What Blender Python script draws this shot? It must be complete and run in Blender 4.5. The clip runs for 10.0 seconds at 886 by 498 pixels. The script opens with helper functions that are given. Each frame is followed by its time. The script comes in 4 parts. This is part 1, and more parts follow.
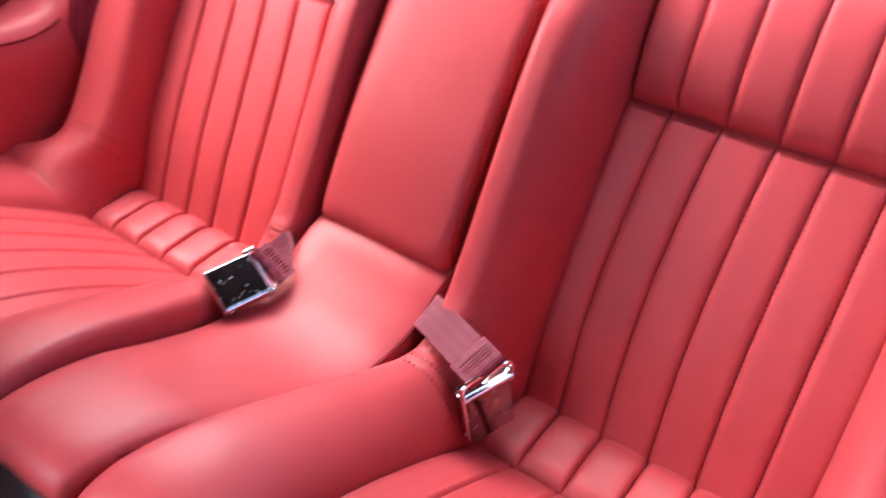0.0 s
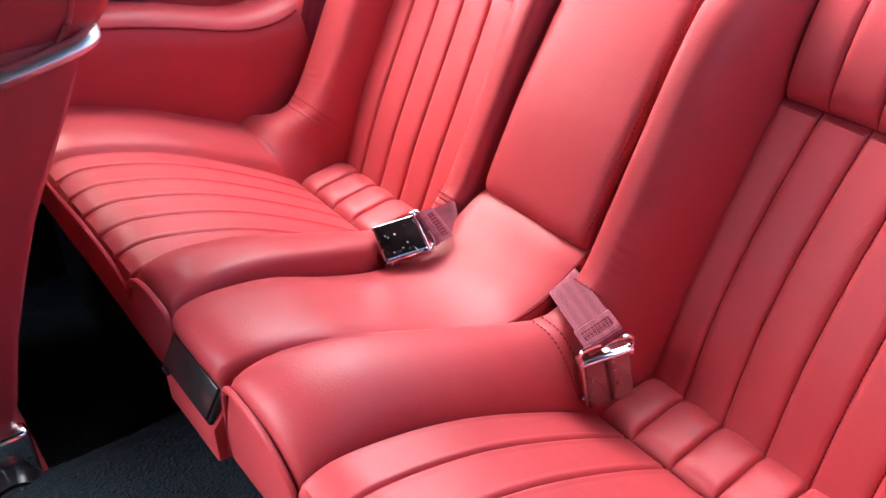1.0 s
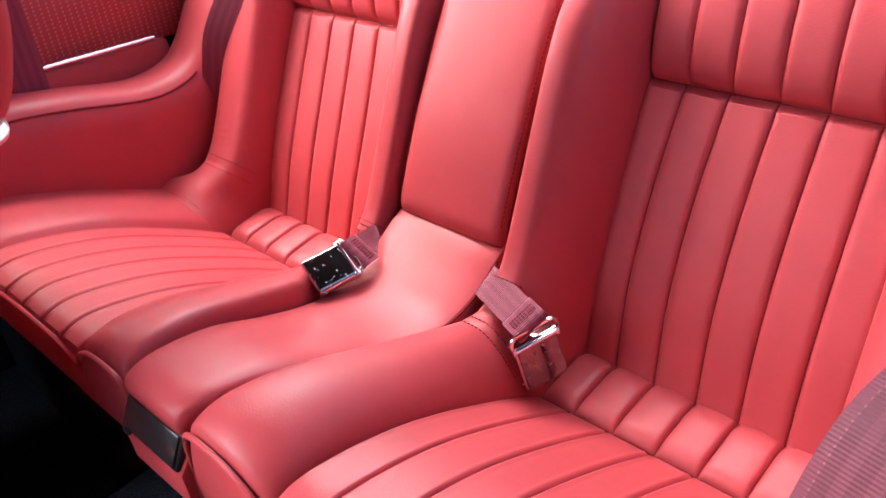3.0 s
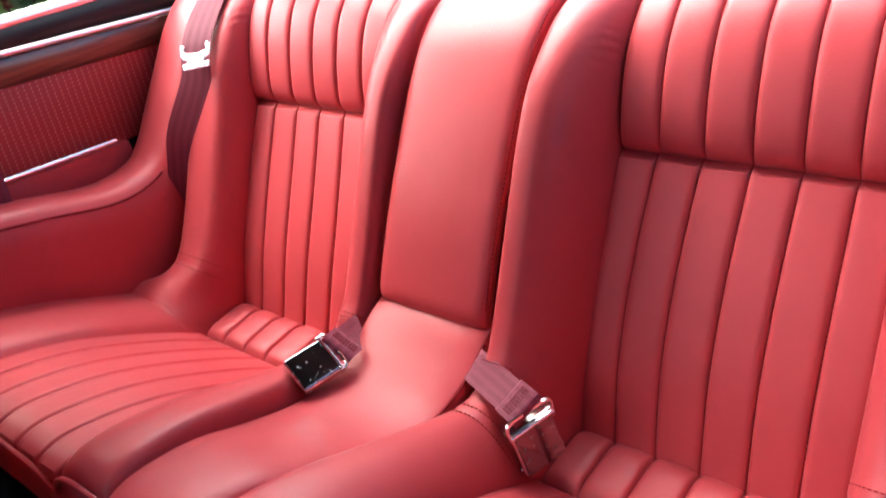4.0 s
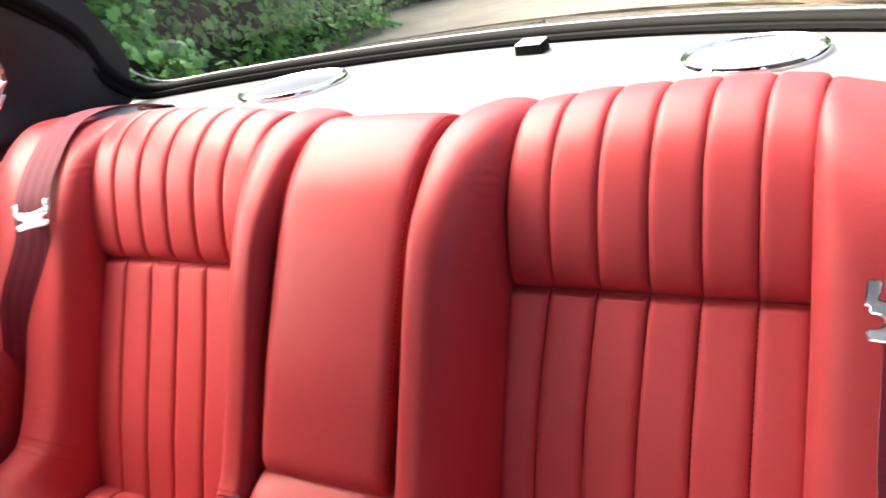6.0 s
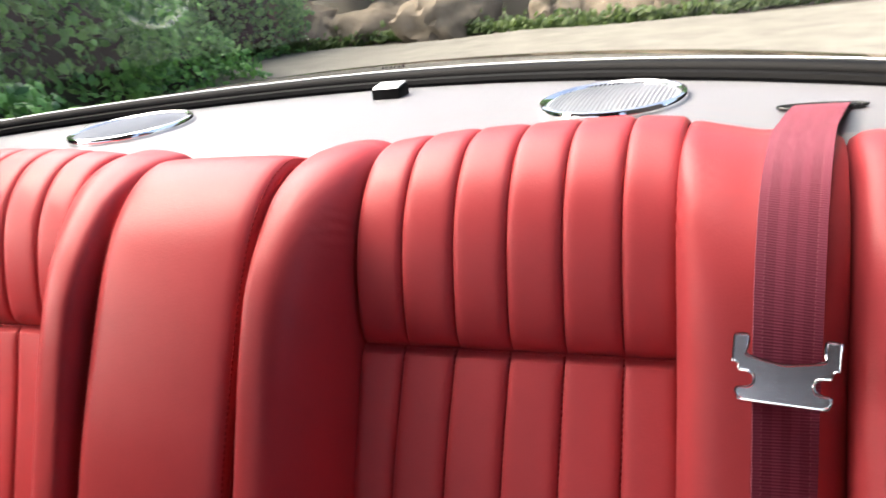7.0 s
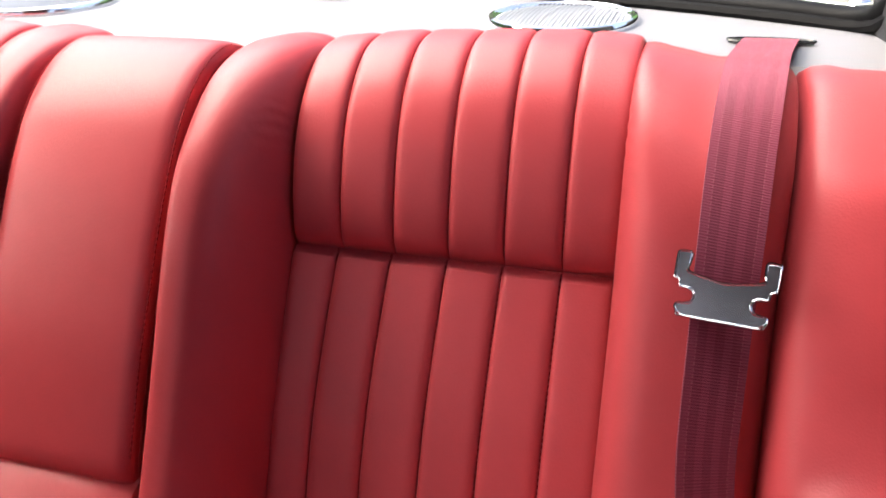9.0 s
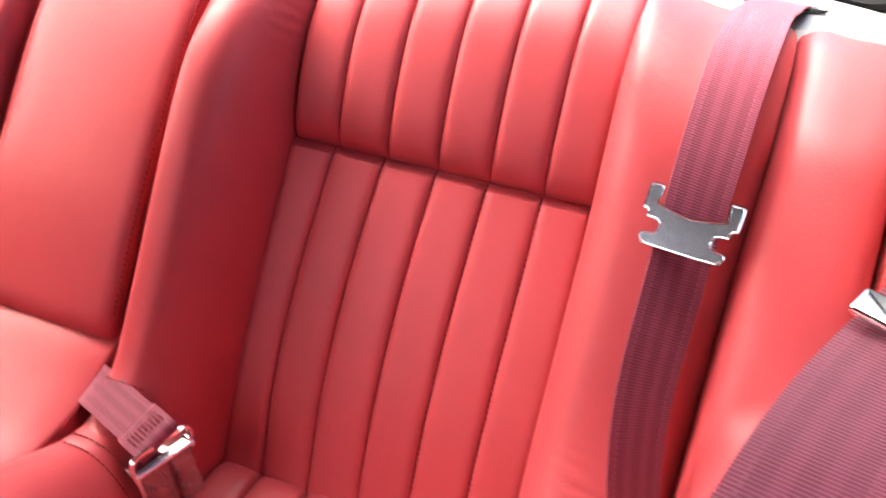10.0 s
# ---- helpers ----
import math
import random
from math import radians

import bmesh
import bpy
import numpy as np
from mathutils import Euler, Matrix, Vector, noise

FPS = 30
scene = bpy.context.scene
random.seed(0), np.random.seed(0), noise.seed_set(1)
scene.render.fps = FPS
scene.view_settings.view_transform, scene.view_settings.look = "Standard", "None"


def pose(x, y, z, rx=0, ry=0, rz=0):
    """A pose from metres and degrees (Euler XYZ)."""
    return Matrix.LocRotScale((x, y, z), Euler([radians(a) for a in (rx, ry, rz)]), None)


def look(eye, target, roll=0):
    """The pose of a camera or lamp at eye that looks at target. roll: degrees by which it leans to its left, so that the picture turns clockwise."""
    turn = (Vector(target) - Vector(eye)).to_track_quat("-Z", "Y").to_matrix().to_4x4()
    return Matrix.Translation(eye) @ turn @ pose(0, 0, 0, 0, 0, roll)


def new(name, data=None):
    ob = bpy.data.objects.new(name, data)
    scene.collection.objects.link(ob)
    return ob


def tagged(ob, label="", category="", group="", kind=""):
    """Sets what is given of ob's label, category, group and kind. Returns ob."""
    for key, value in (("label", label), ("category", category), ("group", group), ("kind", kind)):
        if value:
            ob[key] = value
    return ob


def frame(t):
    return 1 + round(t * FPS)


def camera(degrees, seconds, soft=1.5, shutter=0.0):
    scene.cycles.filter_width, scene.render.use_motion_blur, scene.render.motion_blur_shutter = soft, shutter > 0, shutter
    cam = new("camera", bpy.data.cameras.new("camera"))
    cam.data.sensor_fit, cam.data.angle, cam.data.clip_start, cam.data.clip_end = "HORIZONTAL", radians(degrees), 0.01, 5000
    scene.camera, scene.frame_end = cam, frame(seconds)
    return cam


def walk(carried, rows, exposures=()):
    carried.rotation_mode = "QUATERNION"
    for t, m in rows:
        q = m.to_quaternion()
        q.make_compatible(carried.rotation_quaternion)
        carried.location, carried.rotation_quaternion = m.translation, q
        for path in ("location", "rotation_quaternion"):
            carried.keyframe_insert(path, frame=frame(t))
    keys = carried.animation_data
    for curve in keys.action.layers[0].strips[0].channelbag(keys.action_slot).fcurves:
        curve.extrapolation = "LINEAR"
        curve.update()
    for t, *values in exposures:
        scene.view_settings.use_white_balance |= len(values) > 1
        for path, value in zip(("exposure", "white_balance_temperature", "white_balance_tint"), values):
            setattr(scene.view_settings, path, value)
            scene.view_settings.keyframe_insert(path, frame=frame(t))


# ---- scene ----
cam = camera(54.6, 10.0, shutter=0.5)
PATH = [
    (0, (0.4531, -0.6112, 0.6065), (-0.0064, 0.0838, 0.0535), 4.90),
    (0.5, (0.5059, -0.6346, 0.6167), (-0.0490, -0.0377, 0.0373), 4.30),
    (1, (0.5771, -0.6217, 0.6131), (-0.0798, -0.1017, 0.0671), 1.10),
    (1.5, (0.6064, -0.6265, 0.6258), (-0.0696, -0.1070, 0.1033), -0.20),
    (2, (0.6330, -0.6329, 0.6399), (-0.0130, -0.1009, 0.0924), -3.90),
    (2.2, (0.6539, -0.6279, 0.6122), (-0.0022, -0.0883, 0.0846), -4.20),
    (3.3, (0.6292, -0.6397, 0.6417), (0.0127, -0.0497, 0.1202), -8.10),
    (3.5, (0.6253, -0.6321, 0.6392), (0.0034, -0.0352, 0.1323), -9.00),
    (4, (0.6133, -0.6263, 0.6465), (-0.0086, 0.0061, 0.1846), -10.20),
    (4.5, (0.6006, -0.6207, 0.6498), (-0.0223, 0.0402, 0.2313), -11.20),
    (5, (0.5921, -0.6125, 0.6511), (-0.0073, 0.0779, 0.2461), -11.60),
    (5.5, (0.5671, -0.6112, 0.6550), (0.0116, 0.1238, 0.2660), -11.00),
    (6, (0.5445, -0.5814, 0.6513), (0.0412, 0.2015, 0.2856), -10.50),
    (6.2, (0.5730, -0.5130, 0.6473), (0.0782, 0.2662, 0.2625), -12.30),
    (7.3, (0.5176, -0.5063, 0.6185), (0.1856, 0.3803, 0.2965), -5.90),
    (7.5, (0.5143, -0.4932, 0.6184), (0.1993, 0.3934, 0.2798), -5.60),
    (8, (0.5154, -0.4862, 0.6102), (0.2274, 0.4022, 0.2527), -4.40),
    (8.5, (0.5117, -0.4920, 0.6126), (0.2362, 0.3931, 0.2376), -3.50),
    (9, (0.5033, -0.5107, 0.5946), (0.2319, 0.3596, 0.1837), -1.20),
    (9.5, (0.5054, -0.5387, 0.5960), (0.2239, 0.3074, 0.1434), 1.70),
    (10, (0.5367, -0.5442, 0.5778), (0.2663, 0.2995, 0.1140), 6.50),
]
EXPOSURES = [(0, 3.88, 5950, 11), (2.0, 3.93, 5950, 11), (3.5, 3.83, 6000, 10), (4.5, 3.33, 6700, 10), (5.0, 3.28, 7300, 10), (5.5, 3.28, 7300, 10), (6.0, 3.26, 6900, 10), (7.5, 2.58, 6600, 10), (8.5, 2.70, 6500, 10), (9.5, 3.50, 6500, 11), (10, 3.95, 6600, 10)]
walk(cam, [(t, look(eye, target, roll)) for t, eye, target, roll in PATH], EXPOSURES)

# ---- light and exposure ----
world = bpy.data.worlds.new("world")
scene.world = world
world.use_nodes = True
wn = world.node_tree
sky = wn.nodes.new("ShaderNodeTexSky")
sky.sky_type = "NISHITA"
sky.sun_disc = False
sky.sun_elevation = radians(48)
sky.sun_rotation = radians(-96)
sky.air_density, sky.dust_density, sky.ozone_density = 0.6, 8.0, 0.3
wn.links.new(sky.outputs[0], wn.nodes["Background"].inputs[0])
wn.nodes["Background"].inputs[1].default_value = 0.10
sun = new("sun", bpy.data.lights.new("sun", "SUN"))
sun.data.energy, sun.data.angle, sun.data.color = 1.9, radians(95), (1.0, 0.96, 0.9)
sun.matrix_world = look((-2.36, -0.25, 2.67), (0, 0, 0))


# ---- materials ----
def mat(name, colour, rough=0.5, metal=0.0, spec=0.5, coat=0.0, vary=0.0, vary_scale=6.0, grain=0.0, grain_scale=300.0,
        fold=0.0, fold_scale=18.0, sheen=0.0, depth=0.001):
    m = bpy.data.materials.new(name)
    m.use_nodes = True
    nt = m.node_tree
    b = nt.nodes["Principled BSDF"]
    b.inputs["Base Color"].default_value = (*colour, 1)
    b.inputs["Roughness"].default_value = rough
    b.inputs["Metallic"].default_value = metal
    b.inputs["Specular IOR Level"].default_value = spec
    b.inputs["Coat Weight"].default_value = coat
    b.inputs["Sheen Weight"].default_value = sheen
    geo = nt.nodes.new("ShaderNodeNewGeometry")
    if vary:
        n1 = nt.nodes.new("ShaderNodeTexNoise")
        n1.inputs["Scale"].default_value, n1.inputs["Detail"].default_value = vary_scale, 8
        n1.inputs["Roughness"].default_value = 0.62
        nt.links.new(geo.outputs["Position"], n1.inputs["Vector"])
        hsv = nt.nodes.new("ShaderNodeHueSaturation")
        hsv.inputs["Color"].default_value = (*colour, 1)
        mr = nt.nodes.new("ShaderNodeMapRange")
        mr.inputs[3].default_value, mr.inputs[4].default_value = 1 - vary, 1 + vary
        nt.links.new(n1.outputs[0], mr.inputs[0])
        nt.links.new(mr.outputs[0], hsv.inputs["Value"])
        nt.links.new(hsv.outputs[0], b.inputs["Base Color"])
        mr2 = nt.nodes.new("ShaderNodeMapRange")
        mr2.inputs[3].default_value, mr2.inputs[4].default_value = rough * 0.88, min(1, rough * 1.12)
        nt.links.new(n1.outputs[0], mr2.inputs[0])
        nt.links.new(mr2.outputs[0], b.inputs["Roughness"])
    last = None
    for kind, amount, scale in (("fold", fold, fold_scale), ("grain", grain, grain_scale)):
        if amount:
            tex = nt.nodes.new("ShaderNodeTexNoise" if kind == "fold" else "ShaderNodeTexVoronoi")
            tex.inputs["Scale"].default_value = scale
            nt.links.new(geo.outputs["Position"], tex.inputs["Vector"])
            bump = nt.nodes.new("ShaderNodeBump")
            bump.inputs["Strength"].default_value = amount
            bump.inputs["Distance"].default_value = 0.01 if kind == "fold" else depth
            nt.links.new(tex.outputs[0], bump.inputs["Height"])
            if last:
                nt.links.new(last.outputs[0], bump.inputs["Normal"])
            last = bump
    if last:
        nt.links.new(last.outputs[0], b.inputs["Normal"])
    return m


def glass_mat(name, colour=(1, 1, 1), rough=0.0, veil=0.40):
    m = bpy.data.materials.new(name)
    m.use_nodes = True
    nt = m.node_tree
    out = nt.nodes["Material Output"]
    nt.nodes.remove(nt.nodes["Principled BSDF"])
    tr, gl, mix, fr = (nt.nodes.new(k) for k in ("ShaderNodeBsdfTransparent", "ShaderNodeBsdfGlossy", "ShaderNodeMixShader", "ShaderNodeLayerWeight"))
    tr.inputs[0].default_value = (*colour, 1)
    gl.inputs["Roughness"].default_value = rough
    fr.inputs[0].default_value = 0.5
    pw, sc = nt.nodes.new("ShaderNodeMath"), nt.nodes.new("ShaderNodeMapRange")
    pw.operation = "POWER"
    pw.inputs[1].default_value = 4.0
    sc.inputs[3].default_value, sc.inputs[4].default_value = 0.03, veil
    nt.links.new(fr.outputs["Facing"], pw.inputs[0])
    nt.links.new(pw.outputs[0], sc.inputs[0])
    nt.links.new(sc.outputs[0], mix.inputs[0])
    nt.links.new(tr.outputs[0], mix.inputs[1])
    nt.links.new(gl.outputs[0], mix.inputs[2])
    nt.links.new(mix.outputs[0], out.inputs[0])
    return m


LEATHER = mat("red_leather", (0.395, 0.048, 0.055), 0.42, spec=0.25, vary=0.10, vary_scale=22, grain=0.10, grain_scale=520, fold=0.10, fold_scale=16)
THREAD = mat("red_thread", (0.42, 0.055, 0.06), 0.6, spec=0.3)
STITCH = mat("dark_red_thread", (0.20, 0.018, 0.022), 0.9, spec=0.1)


def webbing_mat():
    m = mat("maroon_webbing", (0.115, 0.012, 0.026), 0.5, spec=0.3)
    nt = m.node_tree
    b = nt.nodes["Principled BSDF"]
    b.inputs["Sheen Weight"].default_value, b.inputs["Sheen Roughness"].default_value, b.inputs["Sheen Tint"].default_value = 0.55, 0.4, (1.0, 0.42, 0.48, 1)
    uv, sep = nt.nodes.new("ShaderNodeUVMap"), nt.nodes.new("ShaderNodeSeparateXYZ")
    nt.links.new(uv.outputs[0], sep.inputs[0])

    def op(kind, a, c):
        n = nt.nodes.new("ShaderNodeMath")
        n.operation = kind
        for i, v in enumerate((a, c)):
            if isinstance(v, (int, float)):
                n.inputs[i].default_value = v
            else:
                nt.links.new(v, n.inputs[i])
        return n.outputs[0]
    bands = op("SINE", op("MULTIPLY", sep.outputs[0], 2 * math.pi * 3.5), 0)
    ribs = op("SINE", op("MULTIPLY", sep.outputs[1], 2 * math.pi / 0.0021), 0)
    # two rows of pale edge stitches
    rows = op("LESS_THAN", op("ABSOLUTE", op("SUBTRACT", op("ABSOLUTE", op("SUBTRACT", sep.outputs[0], 0.5), 0), 0.37), 0), 0.010)
    dash = op("GREATER_THAN", op("SINE", op("MULTIPLY", sep.outputs[1], 2 * math.pi / 0.0042), 0), 0.55)
    mix, wear, sew = (nt.nodes.new("ShaderNodeMix") for _ in range(3))
    for n in (mix, wear, sew):
        n.data_type = "RGBA"
    mix.inputs["A"].default_value, mix.inputs["B"].default_value = (0.135, 0.016, 0.033, 1), (0.180, 0.027, 0.050, 1)
    nt.links.new(op("GREATER_THAN", bands, 0.1), mix.inputs["Factor"])
    noise_tex = nt.nodes.new("ShaderNodeTexNoise")
    noise_tex.inputs["Scale"].default_value, noise_tex.inputs["Detail"].default_value = 55, 6
    nt.links.new(op("MULTIPLY", op("ADD", noise_tex.outputs[0], op("MULTIPLY", ribs, 0.12)), 0.55), wear.inputs["Factor"])
    nt.links.new(mix.outputs["Result"], wear.inputs["A"])
    wear.inputs["B"].default_value = (0.215, 0.036, 0.062, 1)
    nt.links.new(op("MULTIPLY", rows, dash), sew.inputs["Factor"])
    nt.links.new(wear.outputs["Result"], sew.inputs["A"])
    sew.inputs["B"].default_value = (0.27, 0.075, 0.09, 1)
    nt.links.new(sew.outputs["Result"], b.inputs["Base Color"])
    bump = nt.nodes.new("ShaderNodeBump")
    bump.inputs["Strength"].default_value, bump.inputs["Distance"].default_value = 0.45, 0.0004
    nt.links.new(ribs, bump.inputs["Height"])
    nt.links.new(bump.outputs[0], b.inputs["Normal"])
    return m


WEBBING = webbing_mat()
CHROME = mat("chrome", (0.86, 0.87, 0.88), 0.07, metal=1.0, vary=0.04, vary_scale=60)
BUCKLE_FACE = mat("polished_steel_plate", (0.27, 0.29, 0.30), 0.10, metal=1.0, vary=0.35, vary_scale=70)
nt = BUCKLE_FACE.node_tree
smear, soil = nt.nodes.new("ShaderNodeTexNoise"), nt.nodes.new("ShaderNodeMapRange")
smear.inputs["Scale"].default_value, smear.inputs["Detail"].default_value = 170, 5
soil.inputs[1].default_value, soil.inputs[2].default_value = 0.58, 0.70
soil.inputs[3].default_value, soil.inputs[4].default_value = 0.07, 0.42
at = nt.nodes.new("ShaderNodeNewGeometry")
nt.links.new(at.outputs["Position"], smear.inputs["Vector"])
nt.links.new(smear.outputs[0], soil.inputs[0])
nt.links.new(soil.outputs[0], nt.nodes["Principled BSDF"].inputs["Roughness"])
STEEL = mat("scratched_chrome", (0.80, 0.83, 0.88), 0.23, metal=1.0, vary=0.25, vary_scale=160)
BLACK_VINYL = mat("black_vinyl", (0.016, 0.017, 0.019), 0.55, spec=0.28, vary=0.1, vary_scale=12, grain=0.25, grain_scale=600)
SHELF_VINYL = mat("grey_vinyl", (0.17, 0.168, 0.178), 0.36, spec=0.5, vary=0.06, vary_scale=14, grain=0.2, grain_scale=700)
SATIN = mat("satin_chrome", (0.85, 0.86, 0.87), 0.34, metal=1.0, vary=0.05, vary_scale=30)
RUBBER = mat("black_rubber", (0.0028, 0.0028, 0.0032), 0.5, spec=0.06)
PLASTIC = mat("black_plastic", (0.012, 0.012, 0.013), 0.25)
CARPET = mat("dark_carpet", (0.012, 0.017, 0.022), 0.95, spec=0.03, vary=0.8, vary_scale=300, grain=1.0, grain_scale=300, depth=0.0035, sheen=0.02)
GRILLE = mat("speaker_mesh", (0.40, 0.41, 0.42), 0.5, metal=0.5, vary=0.05, vary_scale=30)
WINDOW_GLASS = glass_mat("window_glass", (0.93, 0.96, 0.94))
SIDE_GLASS = glass_mat("side_window_glass", (0.95, 0.97, 0.95), veil=0.10)
CONCRETE = mat("concrete", (0.138, 0.131, 0.116), 0.9, spec=0.2, vary=0.6, vary_scale=3.4, grain=0.5, grain_scale=60)
ROCK = mat("sandstone", (0.145, 0.118, 0.088), 0.95, spec=0.1, vary=0.6, vary_scale=6.0, fold=0.9, fold_scale=14)
SOIL = mat("soil", (0.035, 0.03, 0.02), 0.95, vary=0.3, vary_scale=4)
PAINT = mat("dark_car_paint", (0.018, 0.007, 0.006), 0.12, spec=0.5, coat=0.6)
HEADLINER = mat("headliner", (0.035, 0.035, 0.037), 0.9, vary=0.08, vary_scale=20)


def wood_mat():
    m = mat("walnut_veneer", (0.10, 0.035, 0.016), 0.3, coat=0.5)
    nt = m.node_tree
    geo, mp, nz, ramp = (nt.nodes.new(k) for k in ("ShaderNodeNewGeometry", "ShaderNodeMapping", "ShaderNodeTexNoise", "ShaderNodeValToRGB"))
    mp.inputs["Scale"].default_value = (20, 6, 120)
    nz.inputs["Scale"].default_value, nz.inputs["Detail"].default_value = 1.0, 8
    ramp.color_ramp.elements[0].position, ramp.color_ramp.elements[1].position = 0.35, 0.7
    ramp.color_ramp.elements[0].color, ramp.color_ramp.elements[1].color = (0.045, 0.014, 0.008, 1), (0.17, 0.065, 0.028, 1)
    nt.links.new(geo.outputs["Position"], mp.inputs[0])
    nt.links.new(mp.outputs[0], nz.inputs["Vector"])
    nt.links.new(nz.outputs[0], ramp.inputs[0])
    nt.links.new(ramp.outputs[0], nt.nodes["Principled BSDF"].inputs["Base Color"])
    return m


def leaf_mat(name, dark, light, rough=0.4):
    m = mat(name, dark, rough, spec=0.4)
    nt = m.node_tree
    geo, ramp = nt.nodes.new("ShaderNodeNewGeometry"), nt.nodes.new("ShaderNodeValToRGB")
    ramp.color_ramp.elements[0].color, ramp.color_ramp.elements[1].color = (*dark, 1), (*light, 1)
    nt.links.new(geo.outputs["Random Per Island"], ramp.inputs[0])
    nt.links.new(ramp.outputs[0], nt.nodes["Principled BSDF"].inputs["Base Color"])
    thin, both = nt.nodes.new("ShaderNodeBsdfTranslucent"), nt.nodes.new("ShaderNodeMixShader")
    both.inputs[0].default_value = 0.4
    nt.links.new(ramp.outputs[0], thin.inputs[0])
    nt.links.new(nt.nodes["Principled BSDF"].outputs[0], both.inputs[1])
    nt.links.new(thin.outputs[0], both.inputs[2])
    nt.links.new(both.outputs[0], nt.nodes["Material Output"].inputs[0])
    return m


WOOD = wood_mat()
IVY = leaf_mat("ivy_leaf", (0.036, 0.120, 0.036), (0.20, 0.44, 0.115))
GRASS = leaf_mat("grass_blade", (0.03, 0.06, 0.015), (0.10, 0.15, 0.04), 0.6)


# ---- mesh helpers ----
def smooth(pts, n):
    """Catmull-Rom through pts, n samples evenly by length."""
    p = np.array(pts, float)
    ext = np.vstack([2 * p[0] - p[1], p, 2 * p[-1] - p[-2]])
    out = []
    for i in range(len(p) - 1):
        a, b, c, d = ext[i:i + 4]
        for k in range(12):
            t = k / 12
            out.append(0.5 * (2 * b + (c - a) * t + (2 * a - 5 * b + 4 * c - d) * t * t + (3 * b - a - 3 * c + d) * t ** 3))
    out.append(p[-1])
    out = np.array(out)
    cum = np.r_[0, np.cumsum(np.linalg.norm(np.diff(out, axis=0), axis=1))]
    want = np.linspace(0, cum[-1], n)
    return np.stack([np.interp(want, cum, out[:, k]) for k in range(p.shape[1])], 1)


def part(name, data, material, parent=None, label=""):
    me = data
    if isinstance(data, bmesh.types.BMesh):
        bmesh.ops.recalc_face_normals(data, faces=data.faces)
        me = bpy.data.meshes.new(name)
        data.to_mesh(me)
        data.free()
        me.shade_smooth()
        me.set_sharp_from_angle(angle=radians(42))
    if material and not me.materials:
        me.materials.append(material)
    ob = new(name, me)
    if parent:
        ob.parent = parent
    if label:
        tagged(ob, label)
    return ob


def thing(name, label, category, group="", kind="", at=(0, 0, 0)):
    ob = new(name)
    ob.location = at
    bpy.context.view_layer.update()
    return tagged(ob, label, category, group, kind)


def grid_mesh(rows, closed=False):
    """rows: array (n, m, 3) of points to a sheet of quads."""
    bm = bmesh.new()
    rows = np.asarray(rows, float)
    vs = [[bm.verts.new(p) for p in r] for r in rows]
    m = rows.shape[1]
    for i in range(len(vs) - 1):
        for j in range(m if closed else m - 1):
            k = (j + 1) % m
            bm.faces.new((vs[i][j], vs[i][k], vs[i + 1][k], vs[i + 1][j]))
    if closed:
        for r in (vs[0], vs[-1]):
            bm.faces.new(r)
    return bm


def tube(path, r, n=48, k=8, flat=1.0):
    """A round bead along a path."""
    p = smooth(path, n)
    rows = []
    for i in range(n):
        t = p[min(i + 1, n - 1)] - p[max(i - 1, 0)]
        t /= np.linalg.norm(t) + 1e-9
        a = np.cross(t, (0, 0, 1) if abs(t[2]) < 0.9 else (1, 0, 0))
        a /= np.linalg.norm(a)
        b = np.cross(t, a)
        rows.append([p[i] + r * (math.cos(q) * a + flat * math.sin(q) * b) for q in np.linspace(0, 2 * math.pi, k, endpoint=False)])
    return grid_mesh(rows, True)


def box(lo, hi, bevel=0.004, seg=2):
    bm = bmesh.new()
    bmesh.ops.create_cube(bm, size=1)
    lo, hi = Vector(lo), Vector(hi)
    for v in bm.verts:
        v.co = Vector((lo[i] + (v.co[i] + 0.5) * (hi[i] - lo[i]) for i in range(3)))
    if bevel:
        bmesh.ops.bevel(bm, geom=bm.edges[:], offset=bevel, segments=seg, profile=0.5, affect="EDGES")
    return bm


def prism(outline, axis, lo, hi, bevel=0.0):
    """A flat outline (list of pairs) given thickness along an axis."""
    bm = bmesh.new()
    def at(p, d):
        q = list(p)
        q.insert("xyz".index(axis), d)
        return bm.verts.new(q)
    a, b = [at(p, lo) for p in outline], [at(p, hi) for p in outline]
    n = len(a)
    bm.faces.new(a)
    bm.faces.new(b[::-1])
    for i in range(n):
        bm.faces.new((a[i], b[i], b[(i + 1) % n], a[(i + 1) % n]))
    if bevel:
        edges = [e for e in bm.edges if len({v in a for v in e.verts}) == 1]
        bmesh.ops.bevel(bm, geom=edges, offset=bevel, segments=2, profile=0.5, affect="EDGES")
    return bm


